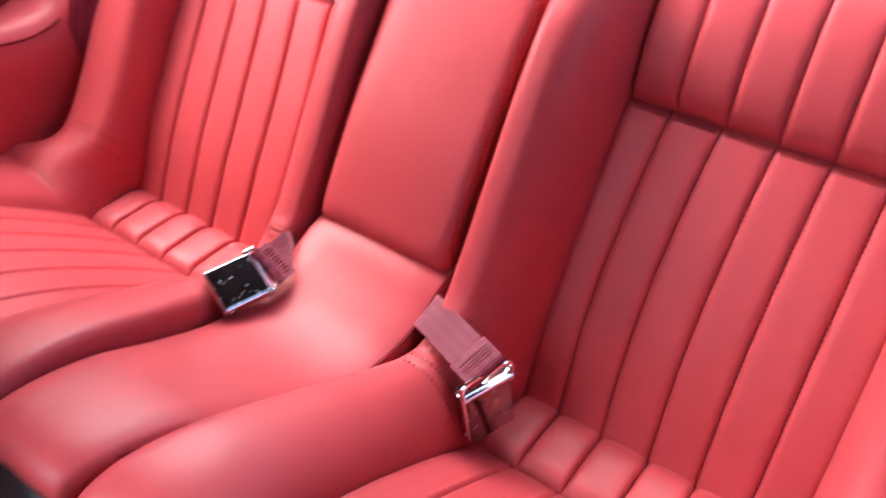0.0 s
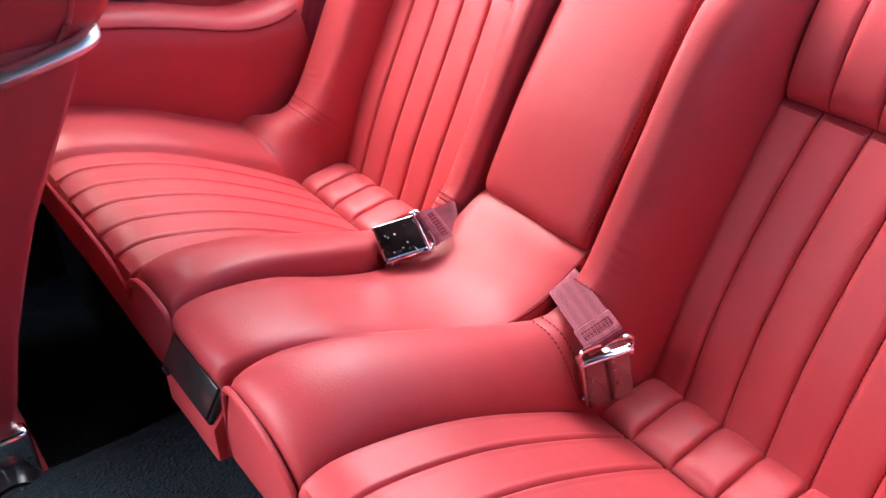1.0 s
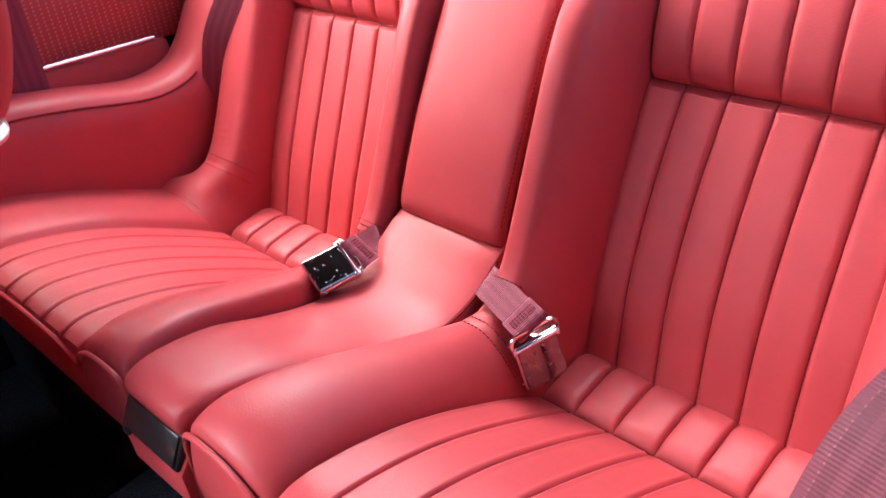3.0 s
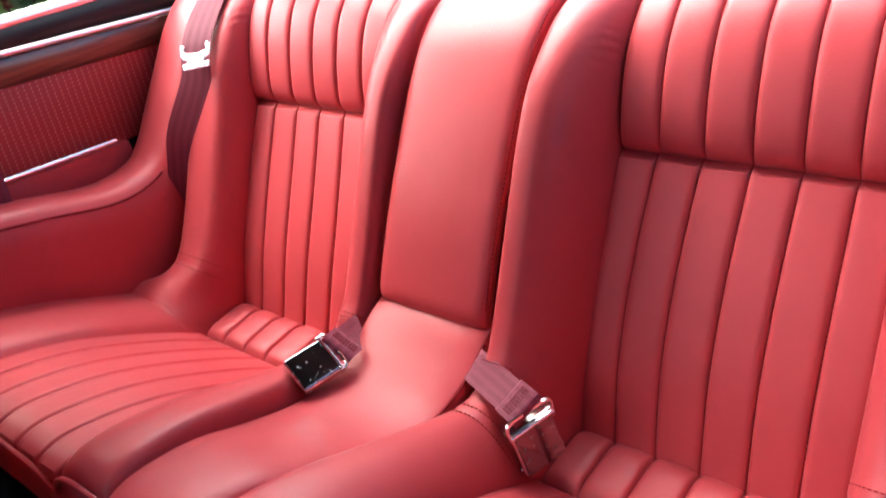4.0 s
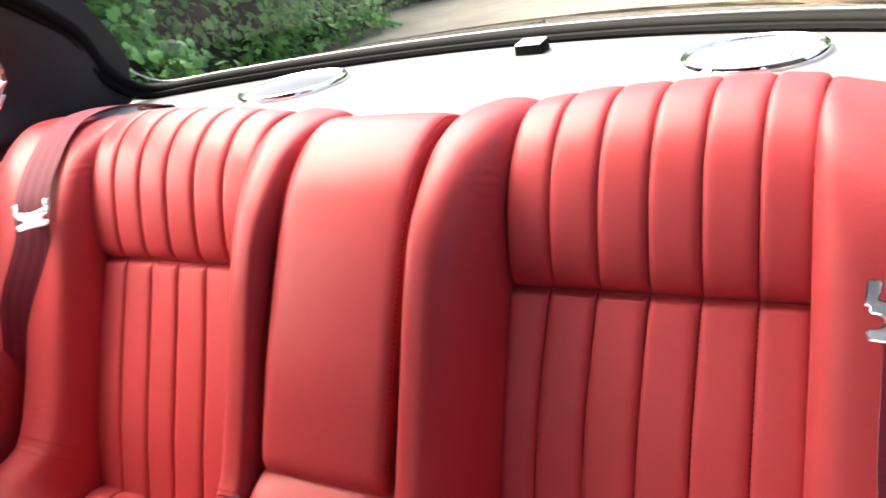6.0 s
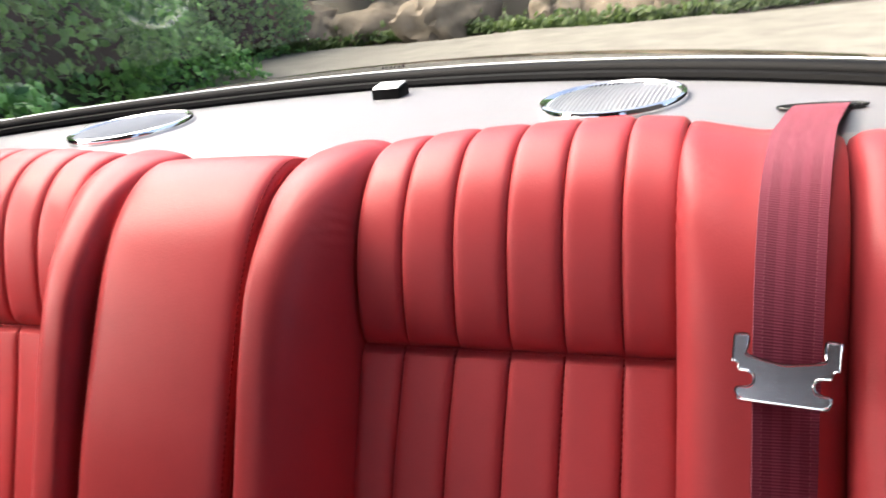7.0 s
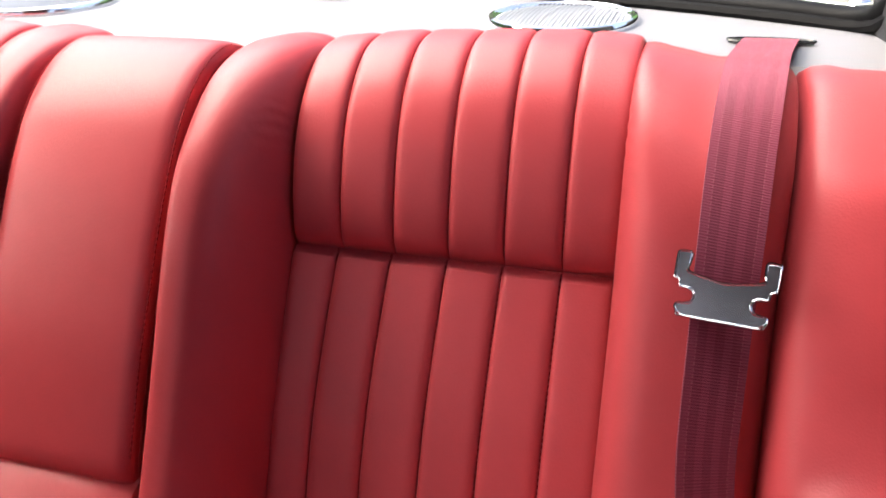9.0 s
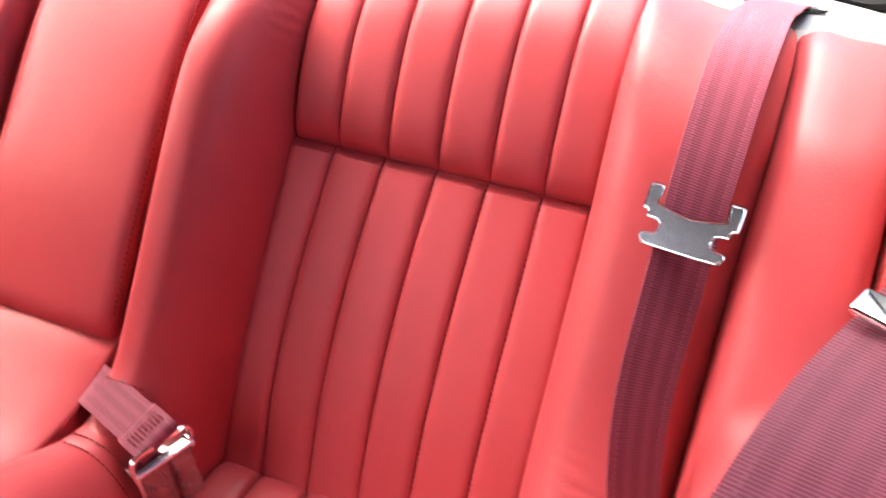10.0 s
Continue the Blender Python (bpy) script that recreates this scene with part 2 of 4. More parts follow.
def ribbon(path, width_dir, width, thick=0.0016, n=60, cross=6, cup=0.0):
    """A woven strap: path points, the way across it at each point, its width."""
    p = smooth(path, n)
    w = smooth(width_dir, n)
    top, bot = [], []
    for i in range(n):
        t = p[min(i + 1, n - 1)] - p[max(i - 1, 0)]
        t /= np.linalg.norm(t) + 1e-9
        a = w[i] - (w[i] @ t) * t
        a /= np.linalg.norm(a)
        nn = np.cross(a, t)
        ss = np.linspace(-0.5, 0.5, cross)
        top.append([p[i] + s * width * a + (thick + cup * (1 - 4 * s * s)) * nn for s in ss])
        bot.append([p[i] + s * width * a + cup * (1 - 4 * s * s) * nn for s in ss])
    rows = [list(a) + list(b)[::-1] for a, b in zip(top, bot)]
    bm = grid_mesh(rows, True)
    uv = bm.loops.layers.uv.new("UVMap")
    long = float(np.linalg.norm(np.diff(p, axis=0), axis=1).sum())
    bm.verts.index_update()
    m = 2 * cross
    for f in bm.faces:
        for lp in f.loops:
            i, j = divmod(lp.vert.index, m)
            j = j if j < cross else m - 1 - j
            lp[uv].uv = (j / (cross - 1), i / (n - 1) * long)
    return bm


def sweep(base, crest, sec, sx, n=60):
    """A padded roll: stations (y, z) at its foot and its crest, cross-section sec of (x, f), f from foot 0 to crest 1."""
    pair = smooth([(*a, *b) for a, b in zip(base, crest)], n)
    rows = [[(sx * x, r[0] + f * (r[2] - r[0]), r[1] + f * (r[3] - r[1])) for x, f in sec] for r in pair]
    return grid_mesh(rows)


def blend(base, crest, sec0, sec1, sx, n=24):
    """As sweep, with the cross-section changing from sec0 to sec1 on the way."""
    pair = smooth([(*a, *b) for a, b in zip(base, crest)], n)
    a, b = np.array(sec0), np.array(sec1)
    w = np.linspace(0, 1, 40)
    a, b = (np.stack([np.interp(w, np.linspace(0, 1, len(q)), q[:, k]) for k in (0, 1)], 1) for q in (a, b))
    rows = []
    for i, r in enumerate(pair):
        k = i / (n - 1)
        k = k * k * (3 - 2 * k)
        rows.append([(sx * x, r[0] + f * (r[2] - r[0]), r[1] + f * (r[3] - r[1])) for x, f in a + (b - a) * k])
    return grid_mesh(rows)


def normals_of(p):
    t = np.gradient(p, axis=0)
    t /= np.linalg.norm(t, axis=1)[:, None]
    return np.stack([-t[:, 1], t[:, 0]], 1)


def flute(x0, x1, path, h, sx, n=36, m=21, end0=0.012, end1=0.012, bulge=0.0, power=7.0, lift=0.6, lip=0.0, bow=(0, 0)):
    """One stuffed flute between two seams, laid on the path (y, z)."""
    p = smooth(path, n)
    nn = normals_of(p)
    length = np.r_[0, np.cumsum(np.linalg.norm(np.diff(p, axis=0), axis=1))]
    rows = []
    for i in range(n):
        g = 1.0
        if end0 and length[i] < end0:
            g = math.sqrt(max(0, 1 - (1 - length[i] / end0) ** 2))
        back = length[-1] - length[i]
        if end1 and back < end1:
            g = min(g, math.sqrt(max(0, 1 - (1 - back / end1) ** 2)))
        mid = math.sin(math.pi * (length[i] / length[-1]) ** lift)
        side = math.sin(math.pi * length[i] / length[-1])
        xa, xb = x0 - bow[0] * side, x1 - bow[1] * side
        row = []
        for s in np.linspace(-1, 1, m):
            s = math.sin(s * math.pi / 2)
            d = -0.003 + (h * (1 - abs(s) ** power) ** 0.5 + 0.003 + lip * math.exp(-((abs(s) - 0.84) / 0.09) ** 2)) * g + bulge * mid * (1 if g == 1 else g)
            row.append((sx * (xa + (xb - xa) * (s + 1) / 2), p[i][0] + d * nn[i][0], p[i][1] + d * nn[i][1]))
        rows.append(row)
    return grid_mesh(rows)


def stitches(path, normal, pitch=0.0055, size=0.0011, parent=None, sx=1):
    """A row of thread stitches along a path as one small mesh."""
    p = smooth(path, 400)
    cum = np.r_[0, np.cumsum(np.linalg.norm(np.diff(p, axis=0), axis=1))]
    bm = bmesh.new()
    nrm = Vector(normal).normalized()
    for d in np.arange(pitch / 2, cum[-1], pitch):
        q = Vector([np.interp(d, cum, p[:, k]) for k in range(3)])
        q2 = Vector([np.interp(d + pitch * 0.66, cum, p[:, k]) for k in range(3)])
        along = (q2 - q)
        if along.length < 1e-6:
            continue
        side = along.cross(nrm).normalized() * size * 0.6
        up = nrm * size
        a = [bm.verts.new(v) for v in (q - side, q + side, q + along + side, q + along - side)]
        b = [bm.verts.new(v + up) for v in (q + along * 0.15, q + along * 0.85)]
        bm.faces.new((a[0], b[0], b[1], a[3]))
        bm.faces.new((b[0], a[1], a[2], b[1]))
        bm.faces.new((a[0], a[1], b[0]))
        bm.faces.new((a[2], a[3], b[1]))
    return bm


# ---- the large structure ----
def structure(name, bm, material, label, category):
    return tagged(part(name, bm, material), label, category, kind="structure")


GROUND = -0.42
# ground: one sheet to the horizon, the drive on it
bm = bmesh.new()
bmesh.ops.create_circle(bm, cap_ends=True, radius=900, segments=64)
for v in bm.verts:
    v.co.z = GROUND - 0.03
structure("ground", bm, SOIL, "dark leaf-strewn soil round the concrete drive", "ground")
rows = []
for y in np.linspace(-9, 9.2, 40):
    left = -2.55 - max(0, y - 1.0) * 0.45 - 0.12 * math.sin(y * 2.1)
    rows.append([(left + (6.5 - left) * k / 12, y + 0.25 * math.sin(k * 1.7) * (y > 9), GROUND + 0.012 * math.sin(k * 1.3 + y)) for k in range(13)])
structure("drive", grid_mesh(rows), CONCRETE, "pale weathered concrete drive behind the car", "drive")

# floor, with the tunnel rising in the middle
prof = smooth([(-0.72, -0.20), (-0.40, -0.23), (-0.22, -0.225), (-0.16, -0.18), (-0.125, -0.07), (-0.095, -0.015), (0, 0.0), (0.095, -0.015), (0.125, -0.07),
               (0.16, -0.18), (0.22, -0.225), (0.40, -0.23), (0.72, -0.20)], 70)
rows = [[(x, y, z + 0.0015 * math.sin(x * 90 + y * 60)) for x, z in prof] for y in np.linspace(-1.5, -0.36, 30)]
structure("floor", grid_mesh(rows), CARPET, "dark blue-black looped carpet over floor and tunnel", "carpet")
# body under and behind the seats
structure("seat_riser", box((-0.70, -0.392, -0.25), (0.70, -0.372, 0.042), 0.004), CARPET, "dark carpeted riser below the rear seat", "seat riser")
structure("bulkhead", box((-0.74, 0.36, -0.25), (0.74, 0.40, 0.415), 0.005), BLACK_VINYL, "black panel behind the rear seat", "bulkhead")
structure("underfloor", box((-0.76, -1.5, -0.30), (0.76, 0.9, -0.262), 0.005), BLACK_VINYL, "black underside of the car floor", "floor")


def shelf_back(x):
    return 0.665 - 0.50 * x * x


def glass_point(x, k):
    """A place on the rear window: k from the sill 0 to the header 1."""
    y0 = shelf_back(x) + 0.035
    return (x * (1 - 0.10 * k), y0 - 0.31 * k - 0.31 * k * k, 0.455 + 0.42 * k - 0.045 * k * k)


# roof lining between the windows, unseen; runs further forward on the right to block light
rows = []
for j in range(9):
    k = j / 8
    row = []
    for x in np.linspace(-0.64, 0.64, 17):
        gx, gy, gz = glass_point(x, 1.0)
        row.append((gx, gy + ((-0.84 if x < 0.16 else -1.54) - gy) * k, 0.83 + 0.02 * math.sin(math.pi * k) - 0.10 * (x / 0.64) ** 4 * 0.5))
    rows.append(row)
structure("ceiling", grid_mesh(rows), HEADLINER, "unseen black cloth roof lining, carried forward on the right to block light", "roof lining")
# unseen roof skin, cut to the same outline to shape the cabin light
rows = []
for x in np.linspace(-0.78, 0.78, 27):
    y0 = glass_point(max(-0.66, min(0.66, x)), 1.0)[1] + 0.01
    rows.append([(x, y0 + ((-0.85 if x < 0.16 else -1.55) - y0) * k, 0.862 - 0.05 * (x / 0.78) ** 4 + 0.02 * math.sin(math.pi * k)) for k in np.linspace(0, 1, 9)])
structure("roof", grid_mesh(rows), PAINT, "unseen painted roof over the cabin, carried forward on the right to block light", "roof")
# unseen plain panel at the dashboard end, far in front, cutting low front light
structure("wall_front", box((-0.74, -1.56, -0.26), (0.74, -1.50, 0.57), 0.01), BLACK_VINYL, "unseen plain black panel at the dashboard end, cutting low front light", "dashboard")

# added out of view: closes the windscreen's right part against front light
structure("windscreen_blocker", box((0.18, -1.56, 0.572), (0.74, -1.50, 0.85), 0.01), BLACK_VINYL, "unseen black panel added across the right of the windscreen to block light", "panel")

# parcel shelf
rows = []
for v in np.linspace(0, 1, 14):
    row = []
    for x in np.linspace(-0.70, 0.70, 61):
        y0, y1 = 0.255, shelf_back(x) + 0.02
        row.append((x, y0 + (y1 - y0) * v, 0.43 - 0.02 * max(0, (0.05 - v) / 0.05)))
    rows.append(row)
structure("parcel_shelf", grid_mesh(rows), SHELF_VINYL, "grey vinyl parcel shelf below the rear window", "parcel shelf")

# rear window: seal, glass, chrome bead outside
rear_window = thing("window_1", "curved rear window with black rubber seal and chrome bead", "window", kind="structure")
part("window_pane", grid_mesh([[glass_point(x, k) for x in np.linspace(-0.665, 0.665, 41)] for k in np.linspace(-0.02, 1.02, 15)]), WINDOW_GLASS, rear_window).visible_shadow = False
sill = [(x, shelf_back(x) + 0.012, 0.441) for x in np.linspace(-0.645, 0.645, 23)]
corner_l = [(-0.668, shelf_back(0.66) - 0.012, 0.455), (-0.680, shelf_back(0.67) - 0.05, 0.50)] + [glass_point(-0.69, k) for k in (0.3, 0.55, 0.8, 1.0)]
path = [(*p,) for p in corner_l[::-1]] + sill + [(-x, y, z) for x, y, z in corner_l]
part("rubber_seal", tube(path, 0.0135, 150, 10, 0.9), RUBBER, rear_window)
part("inner_bead", tube([(x, y - 0.014, z - 0.006) for x, y, z in path], 0.0075, 150, 8), RUBBER, rear_window)
part("chrome_bead", tube([(x * 1.005, y + 0.034, z + 0.0085) for x, y, z in path], 0.0008, 150, 8), SATIN, rear_window, "thin bright chrome bead")
# boot lid seen past the sill
rows = []
for k in np.linspace(0, 1, 10):
    rows.append([(x, shelf_back(x * 0.9) + 0.055 + 0.75 * k, 0.457 - 0.02 * (x / 0.7) ** 2 - 0.06 * k - 0.12 * k * k) for x in np.linspace(-0.75, 0.75, 21)])
tagged(part("boot_lid", grid_mesh(rows), PAINT), "dark glossy painted boot lid outside the rear window", "boot lid", kind="structure")


# ---- side of the cabin: trim, wood, window ----
def lean(y):
    return -0.05 * y


def side_strip(x, z0, z1, y0, y1, thick, sx, n=24, round_=0.3):
    """A horizontal trim strip along the side, slightly proud, following the fall of the waist line."""
    rows = []
    for y in np.linspace(y0, y1, n):
        h = z1 - z0
        pts = [(0, 0), (thick * 0.7, 0.04 * h), (thick, 0.18 * h), (thick, 0.82 * h), (thick * 0.7, 0.96 * h), (0, h)]
        rows.append([(sx * (x - a), y, z0 + b + lean(y)) for a, b in pts])
    bm = grid_mesh(rows, True)
    return bm


WIN = smooth([(-0.95, 0.455), (-0.6, 0.455), (-0.3, 0.455), (-0.1, 0.455), (0.04, 0.456), (0.12, 0.460), (0.175, 0.472), (0.210, 0.495), (0.225, 0.525),
              (0.214, 0.560), (0.17, 0.61), (0.09, 0.665), (-0.05, 0.72), (-0.3, 0.765), (-0.6, 0.78), (-0.95, 0.78)], 90)


def perforated():
    m = mat("perforated_leather", (0.42, 0.026, 0.032), 0.5, grain=0.1, grain_scale=900)
    nt = m.node_tree
    geo, sep = nt.nodes.new("ShaderNodeNewGeometry"), nt.nodes.new("ShaderNodeSeparateXYZ")
    nt.links.new(geo.outputs["Position"], sep.inputs[0])

    def op(kind, a, b=None):
        n = nt.nodes.new("ShaderNodeMath")
        n.operation = kind
        for i, v in enumerate((a, b)):
            if v is None:
                continue
            if isinstance(v, (int, float)):
                n.inputs[i].default_value = v
            else:
                nt.links.new(v, n.inputs[i])
        return n.outputs[0]
    cy = op("COSINE", op("MULTIPLY", sep.outputs[1], 2 * math.pi / 0.0105))
    cz = op("COSINE", op("MULTIPLY", sep.outputs[2], 2 * math.pi / 0.0062))
    dots = op("MULTIPLY", op("GREATER_THAN", cy, 0.72), op("GREATER_THAN", cz, 0.15))
    mix = nt.nodes.new("ShaderNodeMix")
    mix.data_type = "RGBA"
    mix.inputs["A"].default_value, mix.inputs["B"].default_value = (0.28, 0.021, 0.024, 1), (0.42, 0.14, 0.10, 1)
    nt.links.new(dots, mix.inputs["Factor"])
    nt.links.new(mix.outputs["Result"], nt.nodes["Principled BSDF"].inputs["Base Color"])
    return m


PERFORATED = perforated()


def cabin_side(sx, wall_name, win_name, y0):
    X = 0.708
    wall = thing(wall_name, "cabin side trim of red perforated leather, walnut strip and black vinyl", "side trim", kind="structure")
    part("lower_panel", prism([(y0, -0.24), (0.36, -0.24), (0.36, 0.236 + lean(0.36)), (y0, 0.236 + lean(y0))], "x", sx * X, sx * (X + 0.03)), CARPET, wall, "dark carpeted kick panel")
    part("perforated_panel", prism([(y0, 0.232 + lean(y0)), (0.30, 0.232 + lean(0.3)), (0.30, 0.366 + lean(0.3)), (y0, 0.366 + lean(y0))], "x", sx * (X - 0.006), sx * (X + 0.03), 0.002), PERFORATED, wall, "red leather with rows of fine perforations")
    part("ledge", side_strip(X, 0.10, 0.236, y0, 0.02, 0.022, sx), LEATHER, wall)
    part("chrome_strip", tube([(sx * (X - 0.024), y, 0.2415 + lean(y)) for y in np.linspace(-0.24, -0.005, 8)], 0.0048, 40, 10, 0.9), CHROME, wall, "slim chrome strip")
    part("wood_strip", side_strip(X, 0.364, 0.409, y0, 0.30, 0.012, sx), WOOD, wall, "dark walnut veneer strip")
    part("waist_bead", tube([(sx * (X - 0.012), y, 0.4135 + lean(y)) for y in np.linspace(y0, 0.28, 10)], 0.0046, 60, 10), SATIN, wall, "thin chrome bead")
    # black vinyl round the window: a sheet with the window cut out of it, from the waist to the roof
    rows = []
    n = 60
    inner = smooth([tuple(p) for p in WIN if p[0] >= y0] if y0 > -0.9 else WIN, n)
    outer = smooth([(y0, 0.414 + lean(y0)), (-0.3, 0.42), (0.0, 0.414), (0.2, 0.405), (0.34, 0.40), (0.42, 0.42), (0.44, 0.50), (0.41, 0.56), (0.34, 0.66), (0.24, 0.76), (0.1, 0.80), (-0.3, 0.82), (y0, 0.82)], n)
    for i in range(n):
        a, b = inner[i], outer[i]
        row = []
        for k in np.linspace(0, 1, 8):
            y, z = a + (b - a) * k
            bow = 0.012 * math.sin(math.pi * min(1, k * 1.2)) if k < 0.83 else 0.0
            tumble = 0.20 * max(0, z - 0.46) + 0.16 * max(0, y - 0.22)
            row.append((sx * (X + 0.004 - bow - tumble), y, z))
        rows.append(row)
    part("pillar_trim", grid_mesh(rows), BLACK_VINYL, wall, "black vinyl round window and rear pillar")
    win = thing(win_name, "rear side window with rounded end in a chrome frame", "window", kind="structure")
    edge = [(sx * (X + 0.006 - 0.20 * max(0, z - 0.46)), y, z) for y, z in inner]
    part("frame", tube(edge, 0.007, 120, 8, 1.4), CHROME, win, "chrome window frame")
    part("outer_frame", tube([(x + sx * 0.018, y + 0.004, z + 0.004) for x, y, z in edge], 0.006, 120, 8), SATIN, win, "bright outer reveal")
    lower, upper = edge[: n // 2], edge[::-1][: n // 2]
    m = min(len(lower), len(upper))
    part("window_pane", grid_mesh([[np.array(a) + (np.array(b) - np.array(a)) * k + np.array((sx * 0.012, 0, 0)) for k in np.linspace(0, 1, 6)] for a, b in zip(lower[:m], upper[:m])]), SIDE_GLASS, win).visible_shadow = False
    return wall


cabin_side(-1, "wall_left", "window_2", -1.45)
# door pillar added out of view to keep side light off the left seat
structure("pillar", prism([(-0.33, 0.40), (-0.235, 0.40), (-0.245, 0.60), (-0.27, 0.82), (-0.35, 0.82), (-0.335, 0.60)], "x", -0.712, -0.676, 0.006), BLACK_VINYL, "added black vinyl door pillar, out of view, blocking side light", "pillar trim")
right = thing("wall_right", "cabin side with red quarter panel, open quarter window and added black light-blocking door side", "side trim", kind="structure")
# the forward part is unseen, added to close the door side against light
part("body", prism([(-1.45, -0.24), (0.40, -0.24), (0.40, 0.40), (0.38, 0.45), (-1.45, 0.45)], "x", 0.71, 0.745, 0.004), BLACK_VINYL, right)
part("rear_post", prism([(0.38, 0.4505), (0.42, 0.46), (0.34, 0.66), (0.24, 0.76), (0.06, 0.80), (0.06, 0.4505)], "x", 0.71, 0.745, 0.004), BLACK_VINYL, right)
# added blank over the door window, blocking light from the right
part("door_blocker", prism([(-1.45, 0.4505), (-0.33, 0.4505), (-0.33, 0.81), (-1.45, 0.81)], "x", 0.71, 0.745, 0.004), BLACK_VINYL, right)
part("perforated_panel", prism([(0.02, 0.0), (0.39, -0.02), (0.39, 0.350), (0.02, 0.366)], "x", 0.669, 0.7095, 0.002), PERFORATED, right, "red leather with rows of fine perforations")
part("wood_strip", side_strip(0.712, 0.366, 0.409, 0.02, 0.39, 0.04, 1), WOOD, right, "dark walnut veneer strip")
rows = []
for y, z0, z1 in ((-0.02, 0.42, 0.80), (0.12, 0.41, 0.80), (0.24, 0.405, 0.76), (0.34, 0.40, 0.66), (0.42, 0.42, 0.58), (0.455, 0.43, 0.52)):
    rows.append([(0.692 - 0.20 * max(0, z - 0.46) - 0.15 * max(0, y - 0.22), y, z) for z in np.linspace(z0, z1, 8)])
structure("pillar", grid_mesh(rows), BLACK_VINYL, "black vinyl rear pillar trim", "pillar trim")

# ---- rear seat ----
XS = [0.1675, 0.2107, 0.2598, 0.310, 0.358, 0.4074, 0.450]
XU = [0.1695, 0.2145, 0.2630, 0.3115, 0.3595, 0.4080, 0.4525]
BOW = [0.004, 0.008, 0.008, 0.006, 0.004, 0.001, -0.003]
LOW = [(-0.010, -0.035), (0.004, 0.008), (0.028, 0.080), (0.060, 0.155), (0.093, 0.226), (0.1215, 0.2865)]
UPPER = [(0.1215, 0.2865), (0.133, 0.335), (0.149, 0.381), (0.168, 0.412), (0.194, 0.434), (0.224, 0.4425), (0.255, 0.438), (0.280, 0.412), (0.288, 0.36)]
CUSH = [(-0.430, 0.104), (-0.424, 0.114), (-0.39, 0.119), (-0.32, 0.104), (-0.25, 0.077), (-0.16, 0.030), (-0.089, -0.014)]
REAR = [(-0.086, -0.016), (-0.05, -0.011), (-0.020, -0.008), (0.0, -0.020), (0.008, -0.040)]
BASE_C = [(-0.430, 0.101), (-0.42, 0.113), (-0.385, 0.119), (-0.32, 0.104), (-0.24, 0.074), (-0.17, 0.034), (-0.11, -0.002)]
CREST_C = [(-0.432, 0.130), (-0.425, 0.146), (-0.39, 0.156), (-0.33, 0.149), (-0.245, 0.122), (-0.18, 0.101), (-0.125, 0.085)]
BASE_W = [(-0.11, -0.002), (-0.07, -0.014), (-0.02, -0.010), (0.010, 0.03)]
CREST_W = [(-0.123, 0.086), (-0.105, 0.086), (-0.088, 0.094), (-0.076, 0.108)]
BASE_B = [(0.008, 0.025), (0.016, 0.045), (0.045, 0.12), (0.078, 0.195), (0.106, 0.255), (0.128, 0.315), (0.145, 0.367), (0.163, 0.400), (0.185, 0.422), (0.210, 0.433), (0.240, 0.435), (0.268, 0.427), (0.29, 0.36)]
CREST_B = [(-0.075, 0.109), (-0.059, 0.130), (-0.034, 0.182), (-0.001, 0.256), (0.029, 0.322), (0.059, 0.374), (0.090, 0.411), (0.122, 0.436), (0.153, 0.449), (0.188, 0.456), (0.230, 0.456), (0.270, 0.443), (0.30, 0.37)]

RISE = [0.6, 0.6, 0.6, 0.6, 0.62, 0.65, 0.68, 0.72, 0.76, 0.82, 0.86, 0.88, 0.88]
CREST_O = [(a + w * (b - a), p + w * (q - p)) for (a, p), (b, q), w in zip(BASE_B, CREST_B, RISE)]
BASE_O = [(a + w * (b - a), p + w * (q - p)) for (a, p), (b, q), w in zip(BASE_B, CREST_B, [0, 0, 0, 0, 0.02, 0.10, 0.20, 0.26, 0.30, 0.32, 0.3, 0.2, 0])]
CREST_O[0], CREST_O[1] = (-0.049, 0.081), (-0.030, 0.106)


def roll_section(x0, x1, p=2.3, q=1.9, peak=0.0, n=27, deep=-0.12, far=2.3):
    """Cross-section of a bolster from the seam x0 to the seam x1."""
    sec = []
    for s in np.linspace(-1, 1, n):
        s = math.sin(s * math.pi / 2)
        f = max(0, 1 - abs(s) ** (p if s < 0 else far)) ** (1 / q)
        w = (s + 1) / 2
        w = w + peak * w * (1 - w)
        sec.append((x0 + (x1 - x0) * w, deep + (1 - deep) * f))
    return sec


def flat_section(x0, x1, plateau=0.5, n=20, deep=-0.1):
    """Rises from the seam x0 and stays level to x1."""
    sec = []
    for w in np.linspace(0, 1, n):
        s = min(1.0, w / plateau)
        sec.append((x0 + (x1 - x0) * w, deep + (1 - deep) * (1 - (1 - s) ** 2.4) ** 0.52))
    return sec


INNER = roll_section(XS[0], 0.0885, p=2.5, q=1.8, peak=0.72, far=4.2)
OUTER_BACK = roll_section(XS[6], 0.574, p=5.0, peak=0.0, far=2.6)
OUTER_CUSH = flat_section(XS[6], 0.612, 0.6)


def flare(x, y):
    """The inner bolsters widen towards the front, and the centre pad narrows by as much."""
    t = min(1.0, max(0.0, (-0.10 - y) / 0.33)) * 0.036
    a = abs(x)
    b = a * (0.0885 - t) / 0.0885 if a < 0.0885 else 0.1675 - (0.1675 - a) * (0.079 + t) / 0.079 if a < 0.1675 else a
    return math.copysign(b, x)


def flared(bm):
    for v in bm.verts:
        v.co.x = flare(v.co.x, v.co.y)
    return bm


